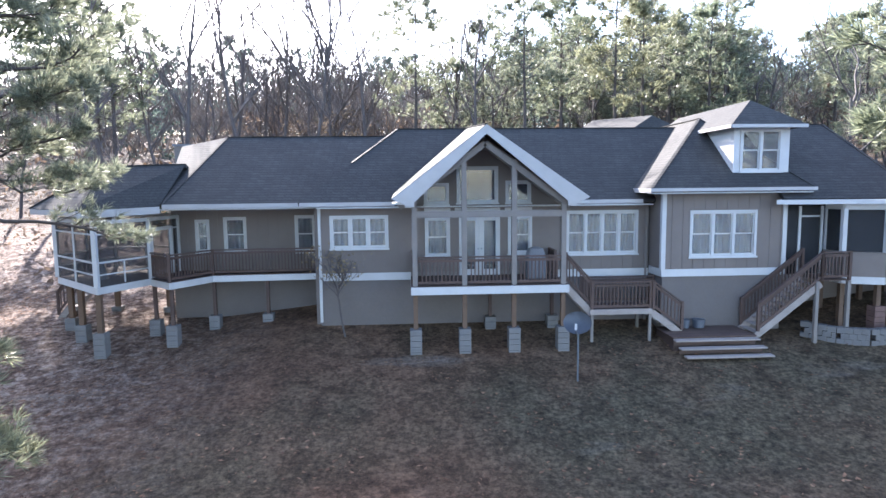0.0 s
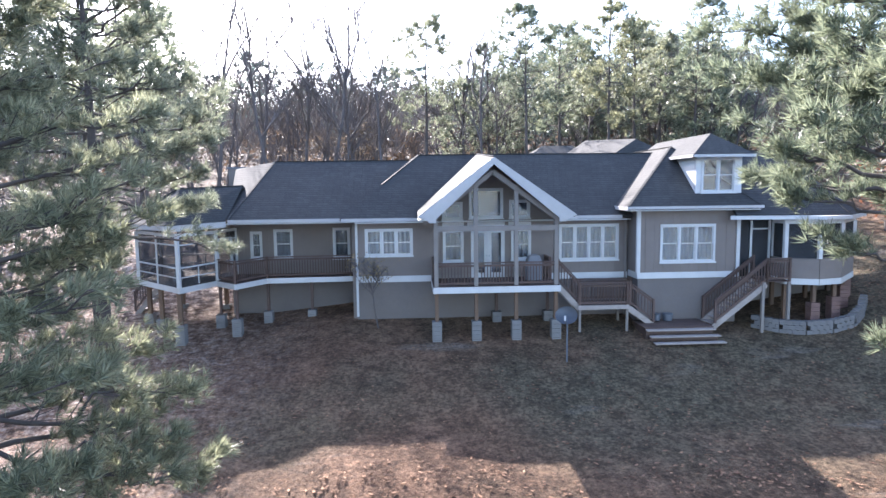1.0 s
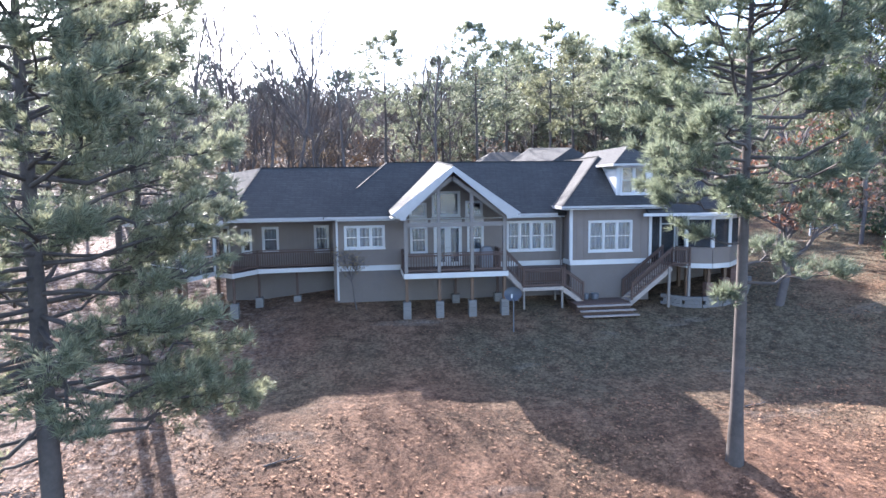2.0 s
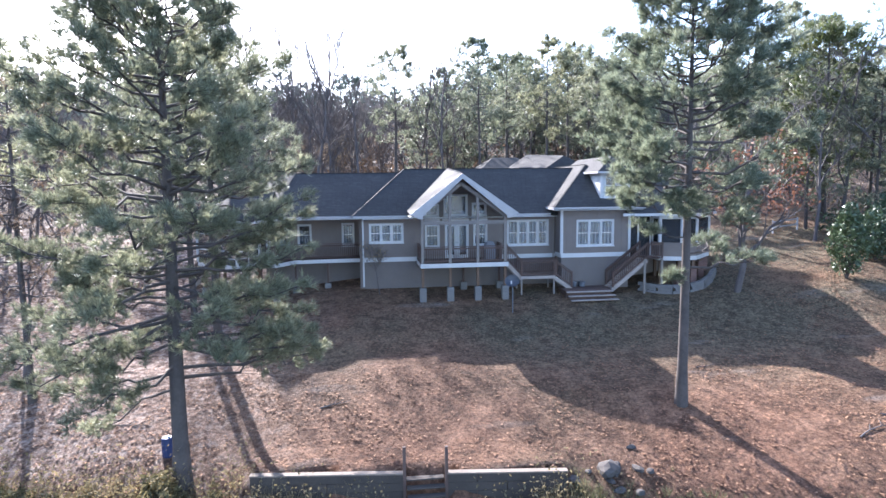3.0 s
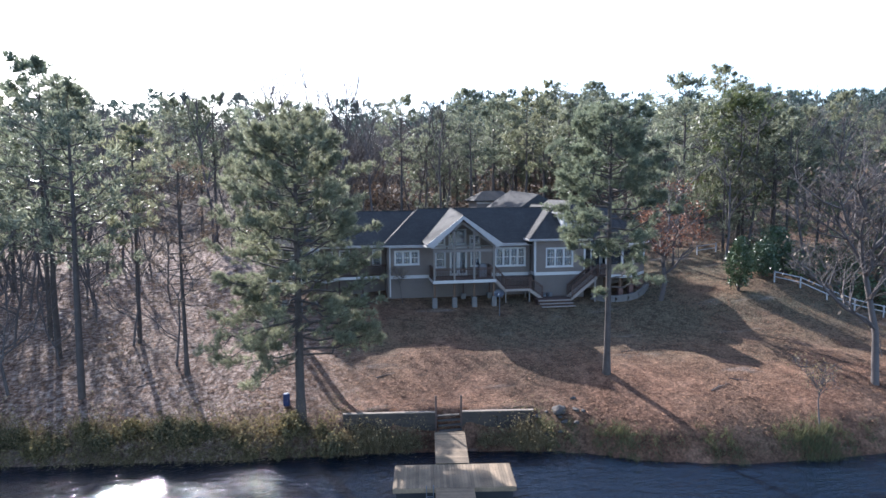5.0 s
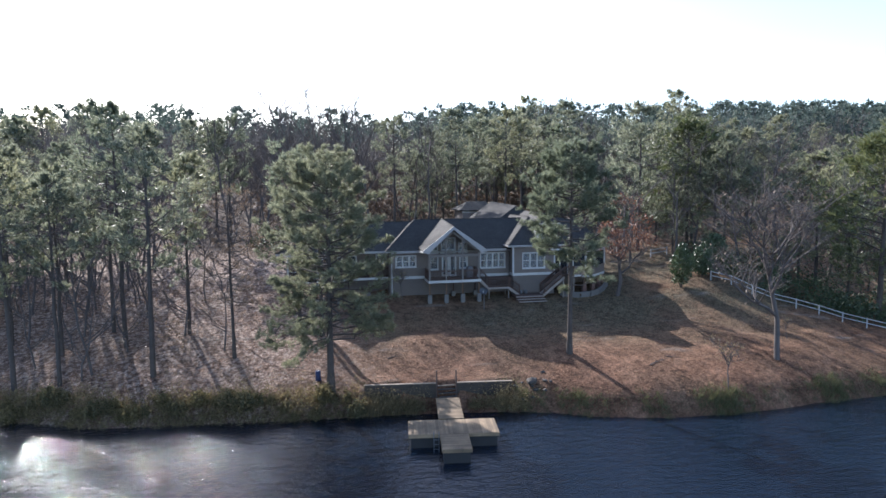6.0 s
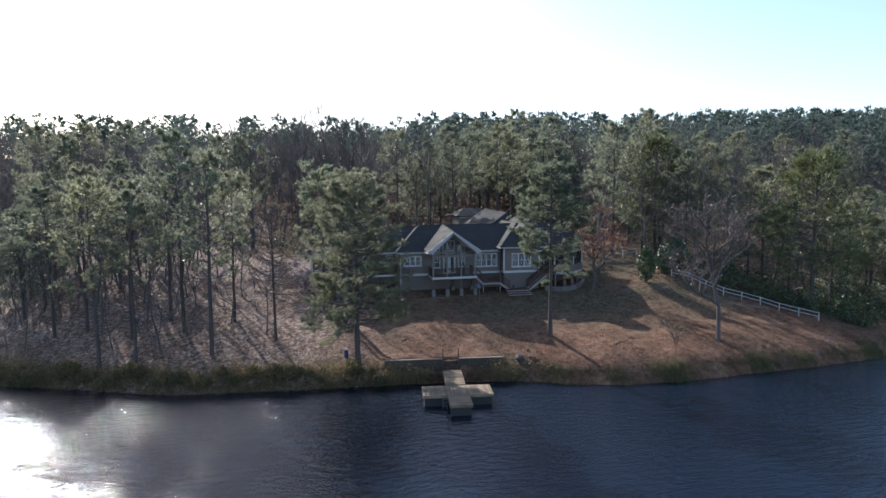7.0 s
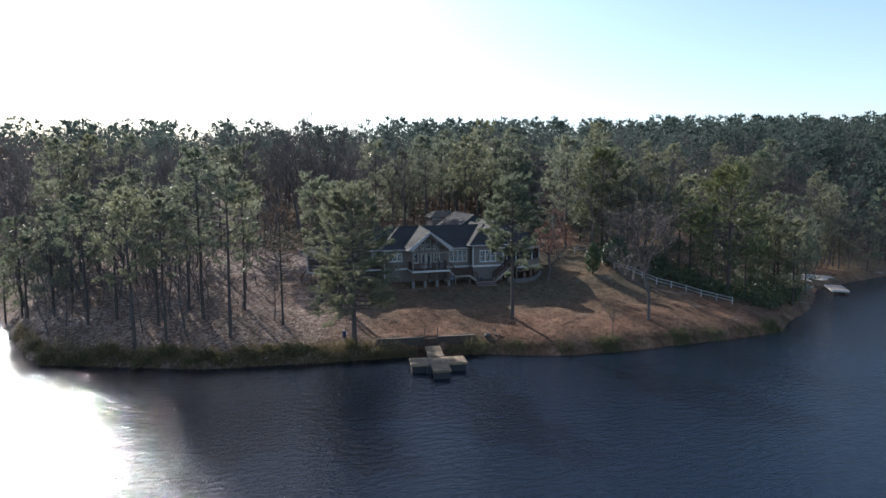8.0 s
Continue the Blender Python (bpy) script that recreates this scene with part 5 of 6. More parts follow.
def right_porch():
    p = thing("round_porch", "bow-fronted screened porch with taupe parapet and white trim on posts", "porch", (15, 0, 5))
    Z = 7.15
    plan = [(13.3, -1.95), (14.53, -2.45), (15.7, -2.15), (17.7, -0.2), (17.7, 1.2)]
    back = [(11.56, 1.2), (11.56, -1.0), (13.2, -1.0)]
    bm = bmesh.new()
    prism(bm, plan + back, Z - 0.2, Z - 0.02)
    part("porch_floor", bm, M["tread"], p)
    pts = [(13.3, -1.0)] + plan
    for (x0, y0), (x1, y1) in zip(pts, pts[1:]):
        for name, mat, z, h, w in (("parapet", "siding", 7.62, 0.84, 0.10), ("rim_board", "white", Z - 0.08, 0.26, 0.14), ("cap", "siding", 8.06, 0.04, 0.14), ("head", "white", 9.72, 0.24, 0.12)):
            bm = bmesh.new()
            bar(bm, (x0, y0, z), (x1, y1, z), w, h)
            part(name, bm, M[mat], p)
        bm = bmesh.new()
        bar(bm, (x0, y0 + 0.03, 8.84), (x1, y1 + 0.03, 8.84), 0.006, 1.5)
        part("screen", bm, M["screen_mesh"], p, "dark insect screen")
    for x, y in pts[:-1]:
        bm = bmesh.new()
        box(bm, x - 0.08, x + 0.08, y - 0.08, y + 0.08, 8.08, 9.62)
        part("corner_post", bm, M["white"], p)
    # screened front with its door over the stair landing
    bm = bmesh.new()
    box(bm, 11.6, 13.3, -1.02, -1.0, 7.17, 9.75)
    part("screen", bm, M["screen_mesh"], p)
    for x in (11.66, 12.25, 13.1):
        bm = bmesh.new()
        box(bm, x - 0.045, x + 0.045, -1.08, -1.03, 7.17, 9.7)
        part("mullion", bm, M["white"], p)
    bm = bmesh.new()
    box(bm, 12.25, 13.1, -1.08, -1.03, 9.30, 9.36)
    part("door_head", bm, M["white"], p)
    bm = bmesh.new()
    prism(bm, [(10.9, -1.75), (13.4, -2.35), (14.5, -2.85), (15.9, -2.5), (18.2, -0.3), (18.2, 1.2), (11.56, 1.2), (11.56, -1.0)], 9.80, 9.96)
    part("eave", bm, M["white"], p)
    for x, y in ((13.5, -1.7), (14.5, -2.2), (15.6, -1.95), (16.7, -0.95), (17.5, 0.0), (14.2, 0.4), (16.0, 0.6), (17.4, 1.0)):
        bm = bmesh.new()
        box(bm, x - 0.08, x + 0.08, y - 0.08, y + 0.08, gz(x, y) - 0.2, Z - 0.15)
        part("post", bm, M["post"], p)
    for x, y in ((14.5, -2.2), (15.6, -1.95), (16.7, -0.95), (17.5, 0.0)):
        pier(p, x, y, gz(x, y) + 1.0, "brickpier")
    return p


def screen_material():
    m, nt, b = material("insect_screen_mesh", 0.8)
    b.inputs["Base Color"].default_value = (0.03, 0.032, 0.035, 1)
    b.inputs["Alpha"].default_value = 0.72
    return m


M["screen_mesh"] = screen_material()
M["screen_thin"] = M["screen_mesh"].copy()
M["screen_thin"].node_tree.nodes["Principled BSDF"].inputs["Alpha"].default_value = 0.4


def patio():
    w = thing("patio_wall", "low pale stone patio wall with stacked coping", "wall", (15, -3, 4.6))
    ring = [(12.0, -1.75), (12.9, -2.4), (13.76, -2.9), (14.75, -3.1), (15.75, -2.95), (16.7, -2.2), (17.6, -1.2)]
    r = random.Random(3)
    for (x0, y0), (x1, y1) in zip(ring, ring[1:]):
        for c in range(3):
            a, b = Vector((x0, y0, 0)), Vector((x1, y1, 0))
            n = 4
            for k in range(n):
                s = 0.5 / n if c % 2 else 0
                p, q = a.lerp(b, min(1, k / n + s) + 0.004), a.lerp(b, min(1, (k + 1) / n + s) - 0.004)
                if (q - p).length < 0.1:
                    continue
                z = min(gz(*p.xy), gz(*q.xy)) - 0.05
                o = Vector((0, 0, z + 0.11 + 0.2 * c))
                bm = bmesh.new()
                bar(bm, p + o, q + o, 0.28 + r.uniform(-0.02, 0.03), 0.19)
                part("stone", bm, M["stone"], w)


def satellite_dish():
    d = thing("satellite_dish", "grey satellite dish on a thin pole in the lawn", "satellite dish", (2.95, -4.6, gz(2.95, -4.6)))
    x, y, z = 2.95, -4.6, gz(2.95, -4.6)
    bm = bmesh.new()
    bmesh.ops.create_cone(bm, cap_ends=True, segments=10, radius1=0.03, radius2=0.03, depth=1.75, matrix=Matrix.Translation((x, y, z + 0.8)))
    part("pole", bm, M["metal"], d)
    bm = bmesh.new()
    m = Matrix.Translation((x - 0.05, y - 0.10, z + 1.85)) @ pose(0, 0, 0, 62, 0, -20)
    n, rings = 24, 5
    rows = []
    for i in range(rings + 1):
        f = i / rings
        rows.append([bm.verts.new(m @ Vector((0.43 * f * math.cos(2 * math.pi * k / n), 0.36 * f * math.sin(2 * math.pi * k / n), 0.13 * f * f))) for k in range(n)] if i else [bm.verts.new(m @ Vector((0, 0, 0)))])
    for k in range(n):
        bm.faces.new((rows[0][0], rows[1][k], rows[1][(k + 1) % n]))
    for i in range(1, rings):
        for k in range(n):
            j = (k + 1) % n
            bm.faces.new((rows[i][k], rows[i + 1][k], rows[i + 1][j], rows[i][j]))
    bmesh.ops.solidify(bm, geom=bm.faces[:], thickness=0.012)
    part("reflector", bm, M["metal"], d, "oval grey reflector")
    bm = bmesh.new()
    bar(bm, m @ Vector((0, -0.34, 0.12)), m @ Vector((0, -0.30, 0.55)), 0.03, 0.03)
    part("feed_arm", bm, M["metal"], d)
    bm = bmesh.new()
    bar(bm, m @ Vector((0, -0.33, 0.52)), m @ Vector((0, -0.16, 0.58)), 0.07, 0.07)
    part("feed_horn", bm, M["white"], d, "white feed horn")


def covered_grill():
    g = thing("covered_grill", "barbecue grill under a grey fabric cover on the deck", "grill", (2.35, -1.0, 7.2))
    bm = bmesh.new()
    rows = []
    for z, w, dpt in ((7.21, 0.36, 0.27), (7.9, 0.36, 0.27), (8.1, 0.34, 0.25), (8.28, 0.26, 0.18), (8.34, 0.12, 0.08)):
        rows.append([bm.verts.new((2.35 + w * math.copysign(abs(math.cos(a)) ** 0.5, math.cos(a)), -1.0 + dpt * math.copysign(abs(math.sin(a)) ** 0.5, math.sin(a)), z)) for a in [k * math.pi / 10 for k in range(20)]])
    for r0, r1 in zip(rows, rows[1:]):
        for k in range(20):
            j = (k + 1) % 20
            bm.faces.new((r0[k], r0[j], r1[j], r1[k]))
    bm.faces.new(rows[-1])
    bm.faces.new(list(reversed(rows[0])))
    part("cover", bm, M["cover"], g)


def storage_bins():
    for x, w in ((7.75, 0.32), (8.25, 0.45)):
        b = thing("storage_bin", "pale blue plastic tub beside the foundation wall", "bin", (x, -1.6, 5.36), "tubs by the wall")
        bm = bmesh.new()
        bmesh.ops.create_cone(bm, cap_ends=True, segments=16, radius1=w * 0.42, radius2=w * 0.5, depth=0.3, matrix=Matrix.Translation((x, -1.6, 5.505)))
        part("tub", bm, M["metal"], b)


# ---- shore ----
def dock():
    d = thing("dock", "floating cross-shaped dock of weathered yellowish boards with a gangway", "dock", (-4.26, -22.97, 0.0))
    T = pose(-4.26, -22.97, 0, 0, 0, -7.5)
    def lp(m):
        return local(d, m)
    def planks(x0, x1, y0, y1, z, along, z1=None):
        """Boards across a walkway; along says which way the row of boards runs."""
        L = (y1 - y0) if along == "y" else (x1 - x0)
        n = max(2, int(L / 0.145))
        w = L / n
        bm = bmesh.new()
        if along == "y":
            box(bm, x0, x1, -w / 2 + 0.004, w / 2 - 0.004, -0.035, 0)
        else:
            box(bm, -w / 2 + 0.004, w / 2 - 0.004, y0, y1, -0.035, 0)
        me = mesh_of("board", bm, M["dockwood"])
        for i in range(n):
            f = (i + 0.5) / n
            zz = z if z1 is None else z + (z1 - z) * f
            at = Matrix.Translation((0, y0 + L * f, zz)) if along == "y" else Matrix.Translation((x0 + L * f, 0, zz))
            shared("board", me, d, lp(T @ at))
    planks(-0.87, 0.87, -4.7, -2.42, 0.92, "y")
    planks(-2.85, 2.85, -2.4, 0.0, 0.92, "x")
    planks(-0.85, 0.85, 0.02, 3.55, 0.97, "y", 1.17)
    def side(x0, x1, y0, y1, z0, z1, mat, name):
        bm = bmesh.new()
        box(bm, x0, x1, y0, y1, z0, z1)
        bm.transform(T)
        part(name, bm, M[mat], d)
    for q in ((-2.85, -0.89, -2.44, -2.405), (0.89, 2.85, -2.44, -2.405), (-2.89, -2.855, -2.44, 0.0), (2.855, 2.89, -2.44, 0.0), (-0.905, -0.875, -4.7, -2.45), (0.875, 0.905, -4.7, -2.45), (-0.905, 0.905, -4.74, -4.705)):
        side(*q, 0.70, 0.90, "dockwood", "edge_board")
    for s in (-1, 1):
        bm = bmesh.new()
        bar(bm, (s * 0.82, 0.02, 0.86), (s * 0.82, 3.55, 1.06), 0.05, 0.16)
        bm.transform(T)
        part("edge_board", bm, M["dockwood"], d)
    for q in ((-2.75, -0.95, -2.3, -0.1), (0.95, 2.75, -2.3, -0.1), (-0.8, 0.8, -4.6, -0.1)):
        side(*q, -0.25, 0.69, "floatbox", "float")
    side(-0.8, 0.8, 3.3, 3.5, -0.3, 1.0, "floatbox", "trestle")
    for x in (-1.0, -1.32):
        side(x - 0.02, x + 0.02, -3.05, -3.01, 0.0, 1.35, "metal", "ladder_rail")
    for z in (0.2, 0.5, 0.8):
        side(-1.32, -1.0, -3.04, -3.02, z, z + 0.03, "metal", "ladder_rung")


def seawall():
    w = thing("seawall", "grey weathered timber retaining wall at the lake edge", "retaining wall", (-4.2, -18.5, 1.0))
    A, B = Vector((-9.7, -17.82, 0)), Vector((1.2, -19.12, 0))
    d = (B - A)
    L = d.length
    gap = ((-4.45 - A.x) / d.x, (-2.95 - A.x) / d.x)
    spans = [(0, gap[0]), (gap[1], 1)]
    for s0, s1 in spans:
        n = max(1, round((s1 - s0) * L / 2.4))
        for row in range(6):
            for k in range(n):
                off = 0.5 if row % 2 and n > 1 else 0
                a = s0 + (s1 - s0) * max(0, (k - off)) / n
                b = s0 + (s1 - s0) * min(n, (k + 1 - off) if k < n - 1 else n) / n
                bm = bmesh.new()
                z = 0.10 + 0.31 * row + 0.15
                bar(bm, A + d * (a + 0.001) + Vector((0, 0, z)), A + d * (b - 0.001) + Vector((0, 0, z)), 0.14, 0.30)
                part("timber", bm, M["seawall"], w)
        bm = bmesh.new()
        bar(bm, A + d * s0 + Vector((0, 0, 1.985)), A + d * s1 + Vector((0, 0, 1.985)), 0.24, 0.05)
        part("cap_board", bm, M["capwood"], w, "pale cap board")
    for x in (-4.42, -2.98):
        y = A.y + d.y * (x - A.x) / d.x
        bm = bmesh.new()
        box(bm, x - 0.05, x + 0.05, y - 0.12, y - 0.02, 0.2, 2.95)
        part("stair_post", bm, M["brownwood"], w, "dark upright post beside the steps")
    for i in range(4):
        bm = bmesh.new()
        y = -18.45 - 0.26 * i
        box(bm, -4.35, -3.05, y - 0.13, y + 0.13, 1.78 - 0.2 * i - 0.05, 1.78 - 0.2 * i)
        part("step", bm, M["seawall"], w)


def fence():
    f = thing("fence", "white two-rail ranch fence down to the water", "fence", (34, -10, 4))
    A, B = Vector((27.6, -4.8, 0)), Vector((40.0, -14.6, 0))
    pm = rod_mesh("fence_post", 0.09, 1.25, M["fence"])
    tops = []
    way = [A.lerp(B, i / 8) for i in range(9)]
    for p in way:
        z = gz(p.x, p.y)
        tops.append(Vector((p.x, p.y, z)))
        shared("fence_post", pm, f, local(f, Matrix.Translation((p.x, p.y, z - 0.25))))
    for a, b in zip(tops, tops[1:]):
        for h in (0.48, 0.90):
            bm = bmesh.new()
            s = Vector((0.05, -0.06, h))
            bar(bm, a + s, b + s, 0.03, 0.085)
            part("fence_rail", bm, M["fence"], f)


def upper_fence():
    f = thing("fence", "short run of white two-rail fence under the trees", "fence", (27.4, 5.1, 8.0))
    pm = rod_mesh("fence_post", 0.09, 1.25, M["fence"])
    tops = []
    for x, y in ((26.3, 5.0), (28.6, 5.3)):
        z = gz(x, y)
        tops.append(Vector((x, y, z)))
        shared("fence_post", pm, f, local(f, Matrix.Translation((x, y, z - 0.25))))
    for a, b in zip(tops, tops[1:]):
        for h in (0.48, 0.90):
            bm = bmesh.new()
            s = Vector((0.02, -0.07, h))
            bar(bm, a + s, b + s, 0.03, 0.085)
            part("fence_rail", bm, M["fence"], f)


def far_landing():
    d = thing("far_dock", "small pale dock with a white edge on the far shore", "dock", (73, -1.2, 0))
    T = pose(73.0, -1.4, 0, 0, 0, -37)
    def piece(name, x0, x1, y0, y1, z0, z1, mat, label=""):
        bm = bmesh.new()
        box(bm, x0, x1, y0, y1, z0, z1)
        bm.transform(T)
        part(name, bm, M[mat], d, label)
    for k in range(22):
        piece("board", -1.2, 1.2, -3.3 + 0.3 * k + 0.01, -3.3 + 0.3 * (k + 1) - 0.01, 0.72, 0.78, "tread")
    for x in (-1.25, 1.20):
        piece("rim_board", x, x + 0.05, -3.35, 3.3, 0.52, 0.80, "white", "white painted rim board")
    piece("rim_board", -1.2, 1.2, -3.36, -3.305, 0.52, 0.80, "white", "white painted rim board")
    for x in (-1.05, 0.9):
        for y in (-3.1, -1.0, 1.2):
            piece("pile", x, x + 0.16, y, y + 0.16, -1.6, 0.715, "post")
    for x, y, turn, L, label in ((66.3, -1.6, 24, 4.6, "pale blue hull pulled up on the far bank"), (74.6, 6.6, -20, 3.4, "white upturned hull on the sandy bank")):
        z = gz(x, y)
        b = thing("boat", label, "boat", (x, y, z))
        bm = bmesh.new()
        n = 10
        rows = []
        for i in range(n):
            t = i / (n - 1)
            w = 0.8 * math.sin(math.pi * (0.12 + 0.80 * t)) ** 0.7
            rows.append([bm.verts.new((L * (t - 0.5), s * w, h)) for s, h in ((-1, 0.62), (-0.75, 0.12), (0, 0.0), (0.75, 0.12), (1, 0.62), (0.9, 0.60), (0, 0.22), (-0.9, 0.60))])
        for r0, r1 in zip(rows, rows[1:]):
            for k in range(8):
                bm.faces.new((r0[k], r0[(k + 1) % 8], r1[(k + 1) % 8], r1[k]))
        bm.faces.new(list(reversed(rows[0])))
        bm.faces.new(rows[-1])
        bm.transform(pose(x, y, z + 0.02, 0, 0, turn))
        part("hull", bm, M["cover"] if turn > 0 else M["white"], b)


def sandy_bank():
    """Bare pale sand beside the far dock, draped over the bank."""
    r = np.random.default_rng(44)
    rings, n = 7, 40
    v, f = [], []
    wob = 1 + 0.22 * np.sin(np.arange(n) * 2 * np.pi / n * 3 + 1) + 0.12 * np.sin(np.arange(n) * 2 * np.pi / n * 7) + r.normal(0, 0.05, n)
    for i in range(rings):
        a = np.arange(n) * 2 * np.pi / n
        x, y = 74.5 + 6.0 * wob * i / (rings - 1) * np.cos(a), 7.0 + 2.6 * wob * i / (rings - 1) * np.sin(a)
        v.append(np.column_stack([x, y, ground_z(x, y) + 0.05 - (0.12 if i == rings - 1 else 0)]))
    for i in range(rings - 1):
        for k in range(n):
            p, q = i * n + k, i * n + (k + 1) % n
            f += [(p, q, q + n), (p, q + n, p + n)]
    tagged(new("sand", np_mesh("sand", np.concatenate(v), np.array(f), M["sand"], True)), "bare pale sand on the far bank", "sand", kind="structure")


M["sand"] = plain("pale_sand", (0.40, 0.35, 0.30), 0.95, 0.3, 0.8, 12)


for build in (middle_deck, low_platform, porch_stair, left_deck, screened_porch, garden_table, right_porch, patio, satellite_dish, covered_grill, storage_bins, dock, seawall, fence, upper_fence, far_landing, sandy_bank):
    build()


# ---- plants and litter ----
def magnolia(x, y, h, w, seed, label):
    r = np.random.default_rng(seed)
    n = 2600
    u = r.normal(size=(n, 3))
    u /= np.linalg.norm(u, axis=1)[:, None]
    c = u * r.uniform(0.55, 1.0, (n, 1)) * np.array([w / 2, w / 2, h / 2]) + np.array([0, 0, h * 0.55])
    lump = 1 + 0.25 * np.sin(u[:, :1] * 7 + seed) * np.cos(u[:, 1:2] * 6)
    c[:, :2] *= lump * (1.15 - 0.5 * np.clip(c[:, 2:] / h, 0, 1))
    crown = np_mesh("shrub_crown", *leaf_cards(r, c, 0.14), M["leaf_glossy"])
    wood = Heap()
    for k in range(7):
        e = c[r.integers(0, n)]
        wood.add(*tube(np.array([[0, 0, 0], e * 0.5 + np.array([0, 0, 0.3]), e]), np.array([0.06, 0.04, 0.015]), 4))
    stem = np_mesh("shrub_stem", *wood.arrays(), M["bark"], True)
    plant("evergreen_shrub", (stem, crown), x, y, label, "shrub")


magnolia(23.9, -5.2, 4.6, 2.5, 5, "glossy dark evergreen shrub at the lawn's edge")
magnolia(27.5, -3.4, 3.4, 3.0, 8, "dark evergreen shrub beside the fence")
magnolia(30.5, -1.2, 4.0, 3.6, 9, "dark evergreen shrub beside the fence")
sapling = bare_meshes("sapling", 81, 3.4, 1.0, 4, M["reed"], 260, 0.05, 0.07)
plant("sapling", sapling, 16.7, -22.9, "thin bare sapling near the water", "shrub")
plant("sapling", sapling, 27.3, -16.2, "small bushy sapling on the lawn", "shrub", 0.6, 1.0)
plant("sapling", sapling, -4.6, -1.0, "thin bare sapling before the house", "shrub", 0.85, 2.0)


def shore_plants():
    r = np.random.default_rng(12)
    cs, hs = [], []
    for xa, xb, n, h, depth in ((-50, -9.6, 1700, 0.36, 1.7), (-9.8, 1.4, 900, 0.65, 1.0), (1.4, 47, 4600, 0.34, 1.2)):
        x = r.uniform(xa, xb, n)
        y = np.interp(x, SHORE_X, SHORE_Y) + r.normal(0.35, 0.42, n) * depth * (1 if xb != 1.4 else 0.5)
        keep = ~((x > -5.4) & (x < -2.2) & (y > -20.5)) & (y > np.interp(x, SHORE_X, SHORE_Y) - 0.5)
        x, y = x[keep], y[keep]
        patch = 0.35 + 1.1 * np.clip(np.sin(x * 0.9) * np.sin(x * 0.37 + 2) + 0.7 * np.sin(x * 2.7) * np.sin(x * 1.9 + 1) + 0.4, 0, 1.3)
        cs.append(np.column_stack([x, y, np.maximum(ground_z(x, y), -0.1)]))
        hs.append(h * patch * r.uniform(0.5, 1.2, len(x)))
    c, h = np.concatenate(cs), np.concatenate(hs)
    k = 14
    for nm, mat, lb, pick in (("shore_grass", "reed", "rough straw-coloured grass along the shore", c[:, 0] < 1.4), ("lawn_edge_grass", "green_grass", "short green grass along the lawn's edge", c[:, 0] >= 1.4)):
        cc, hh = c[pick], h[pick]
        v, f = tufts(r, cc, np.tile([0, 0, 1.0], (len(cc), 1)), k, 1.0, 0.035, 0.45)
        base = cc.repeat(k * 3, 0)
        v = base + (v - base) * hh.repeat(k * 3)[:, None]
        tagged(new(nm, np_mesh(nm, v, f, M[mat])), lb, "grass", kind="stuff")
    # leafy brush on the wooded bank and before the wall
    x = np.concatenate([r.uniform(-52, -9.4, 760), r.uniform(-9.6, -5.4, 70), r.uniform(-2.0, 2.2, 60)])
    y = np.interp(x, SHORE_X, SHORE_Y) + r.uniform(-0.35, 1.4, len(x))
    y = np.where(x > -9.4, np.interp(x, SHORE_X, SHORE_Y) + r.uniform(0.0, 0.5, len(x)), y)
    z = np.maximum(ground_z(x, y), 0)
    z = np.where(x > -9.4, 0.2, z)
    k = 84
    c = np.column_stack([x, y, z]).repeat(k, 0)
    lump = np.clip(0.28 + 0.32 * np.sin(x * 0.8 + 0.6) * np.sin(x * 2.1) + r.normal(0, 0.12, len(x)), 0.10, 0.75)
    q = r.normal(0, 1.0, (len(c), 3)) * lump.repeat(k)[:, None]
    c = c + np.column_stack([q[:, 0], q[:, 1], np.abs(q[:, 2]) * 1.7 + 0.05])
    ob = new("bank_brush", np_mesh("bank_brush", *leaf_cards(r, c, 0.062), M["brush"]))
    tagged(ob, "leafy brown-green brush on the lake bank", "brush", kind="stuff")


def litter():
    r = np.random.default_rng(14)
    n = 150000
    x, y = r.uniform(-46, 44, n), r.uniform(-24, 9, n)
    x = np.where(r.uniform(0, 1, n) < 0.22, r.uniform(-46, -8, n), x)
    clump = np.sin(x * 0.7 + np.sin(y * 0.9)) * np.sin(y * 0.8 + 1.0) + np.sin(x * 2.3) * np.sin(y * 2.9) * 0.6
    ok = (y > np.interp(x, SHORE_X, SHORE_Y) + 0.8) & (clump + r.normal(0, 0.7, n) > -0.2) & ((y < -11) | (np.abs(x) > 18) | (r.uniform(0, 1, n) < 0.3)) & ~((x > -16) & (x < 18) & (y > -1.5))
    x, y = x[ok], y[ok]
    c = np.column_stack([x, y, ground_z(x, y) + 0.02])
    v, f = leaf_cards(r, c, 0.088)
    b = c.repeat(4, 0)
    o = v - b
    o[:, 2] = np.abs(o[:, 2]) * 0.6 + 0.01
    ob = new("leaf_litter", np_mesh("leaf_litter", b + o, f, M["litter"]))
    tagged(ob, "fallen leaves and straw scattered over the lawn", "leaves", kind="stuff")


M["green_grass"] = foliage_material("green_edge_grass", (0.062, 0.068, 0.030), (0.20, 0.19, 0.095), 0.35, 0.6)
M["brush"] = foliage_material("bank_brush_leaves", (0.078, 0.066, 0.036), (0.29, 0.235, 0.135), 0.42, 0.9)
shore_plants()
litter()


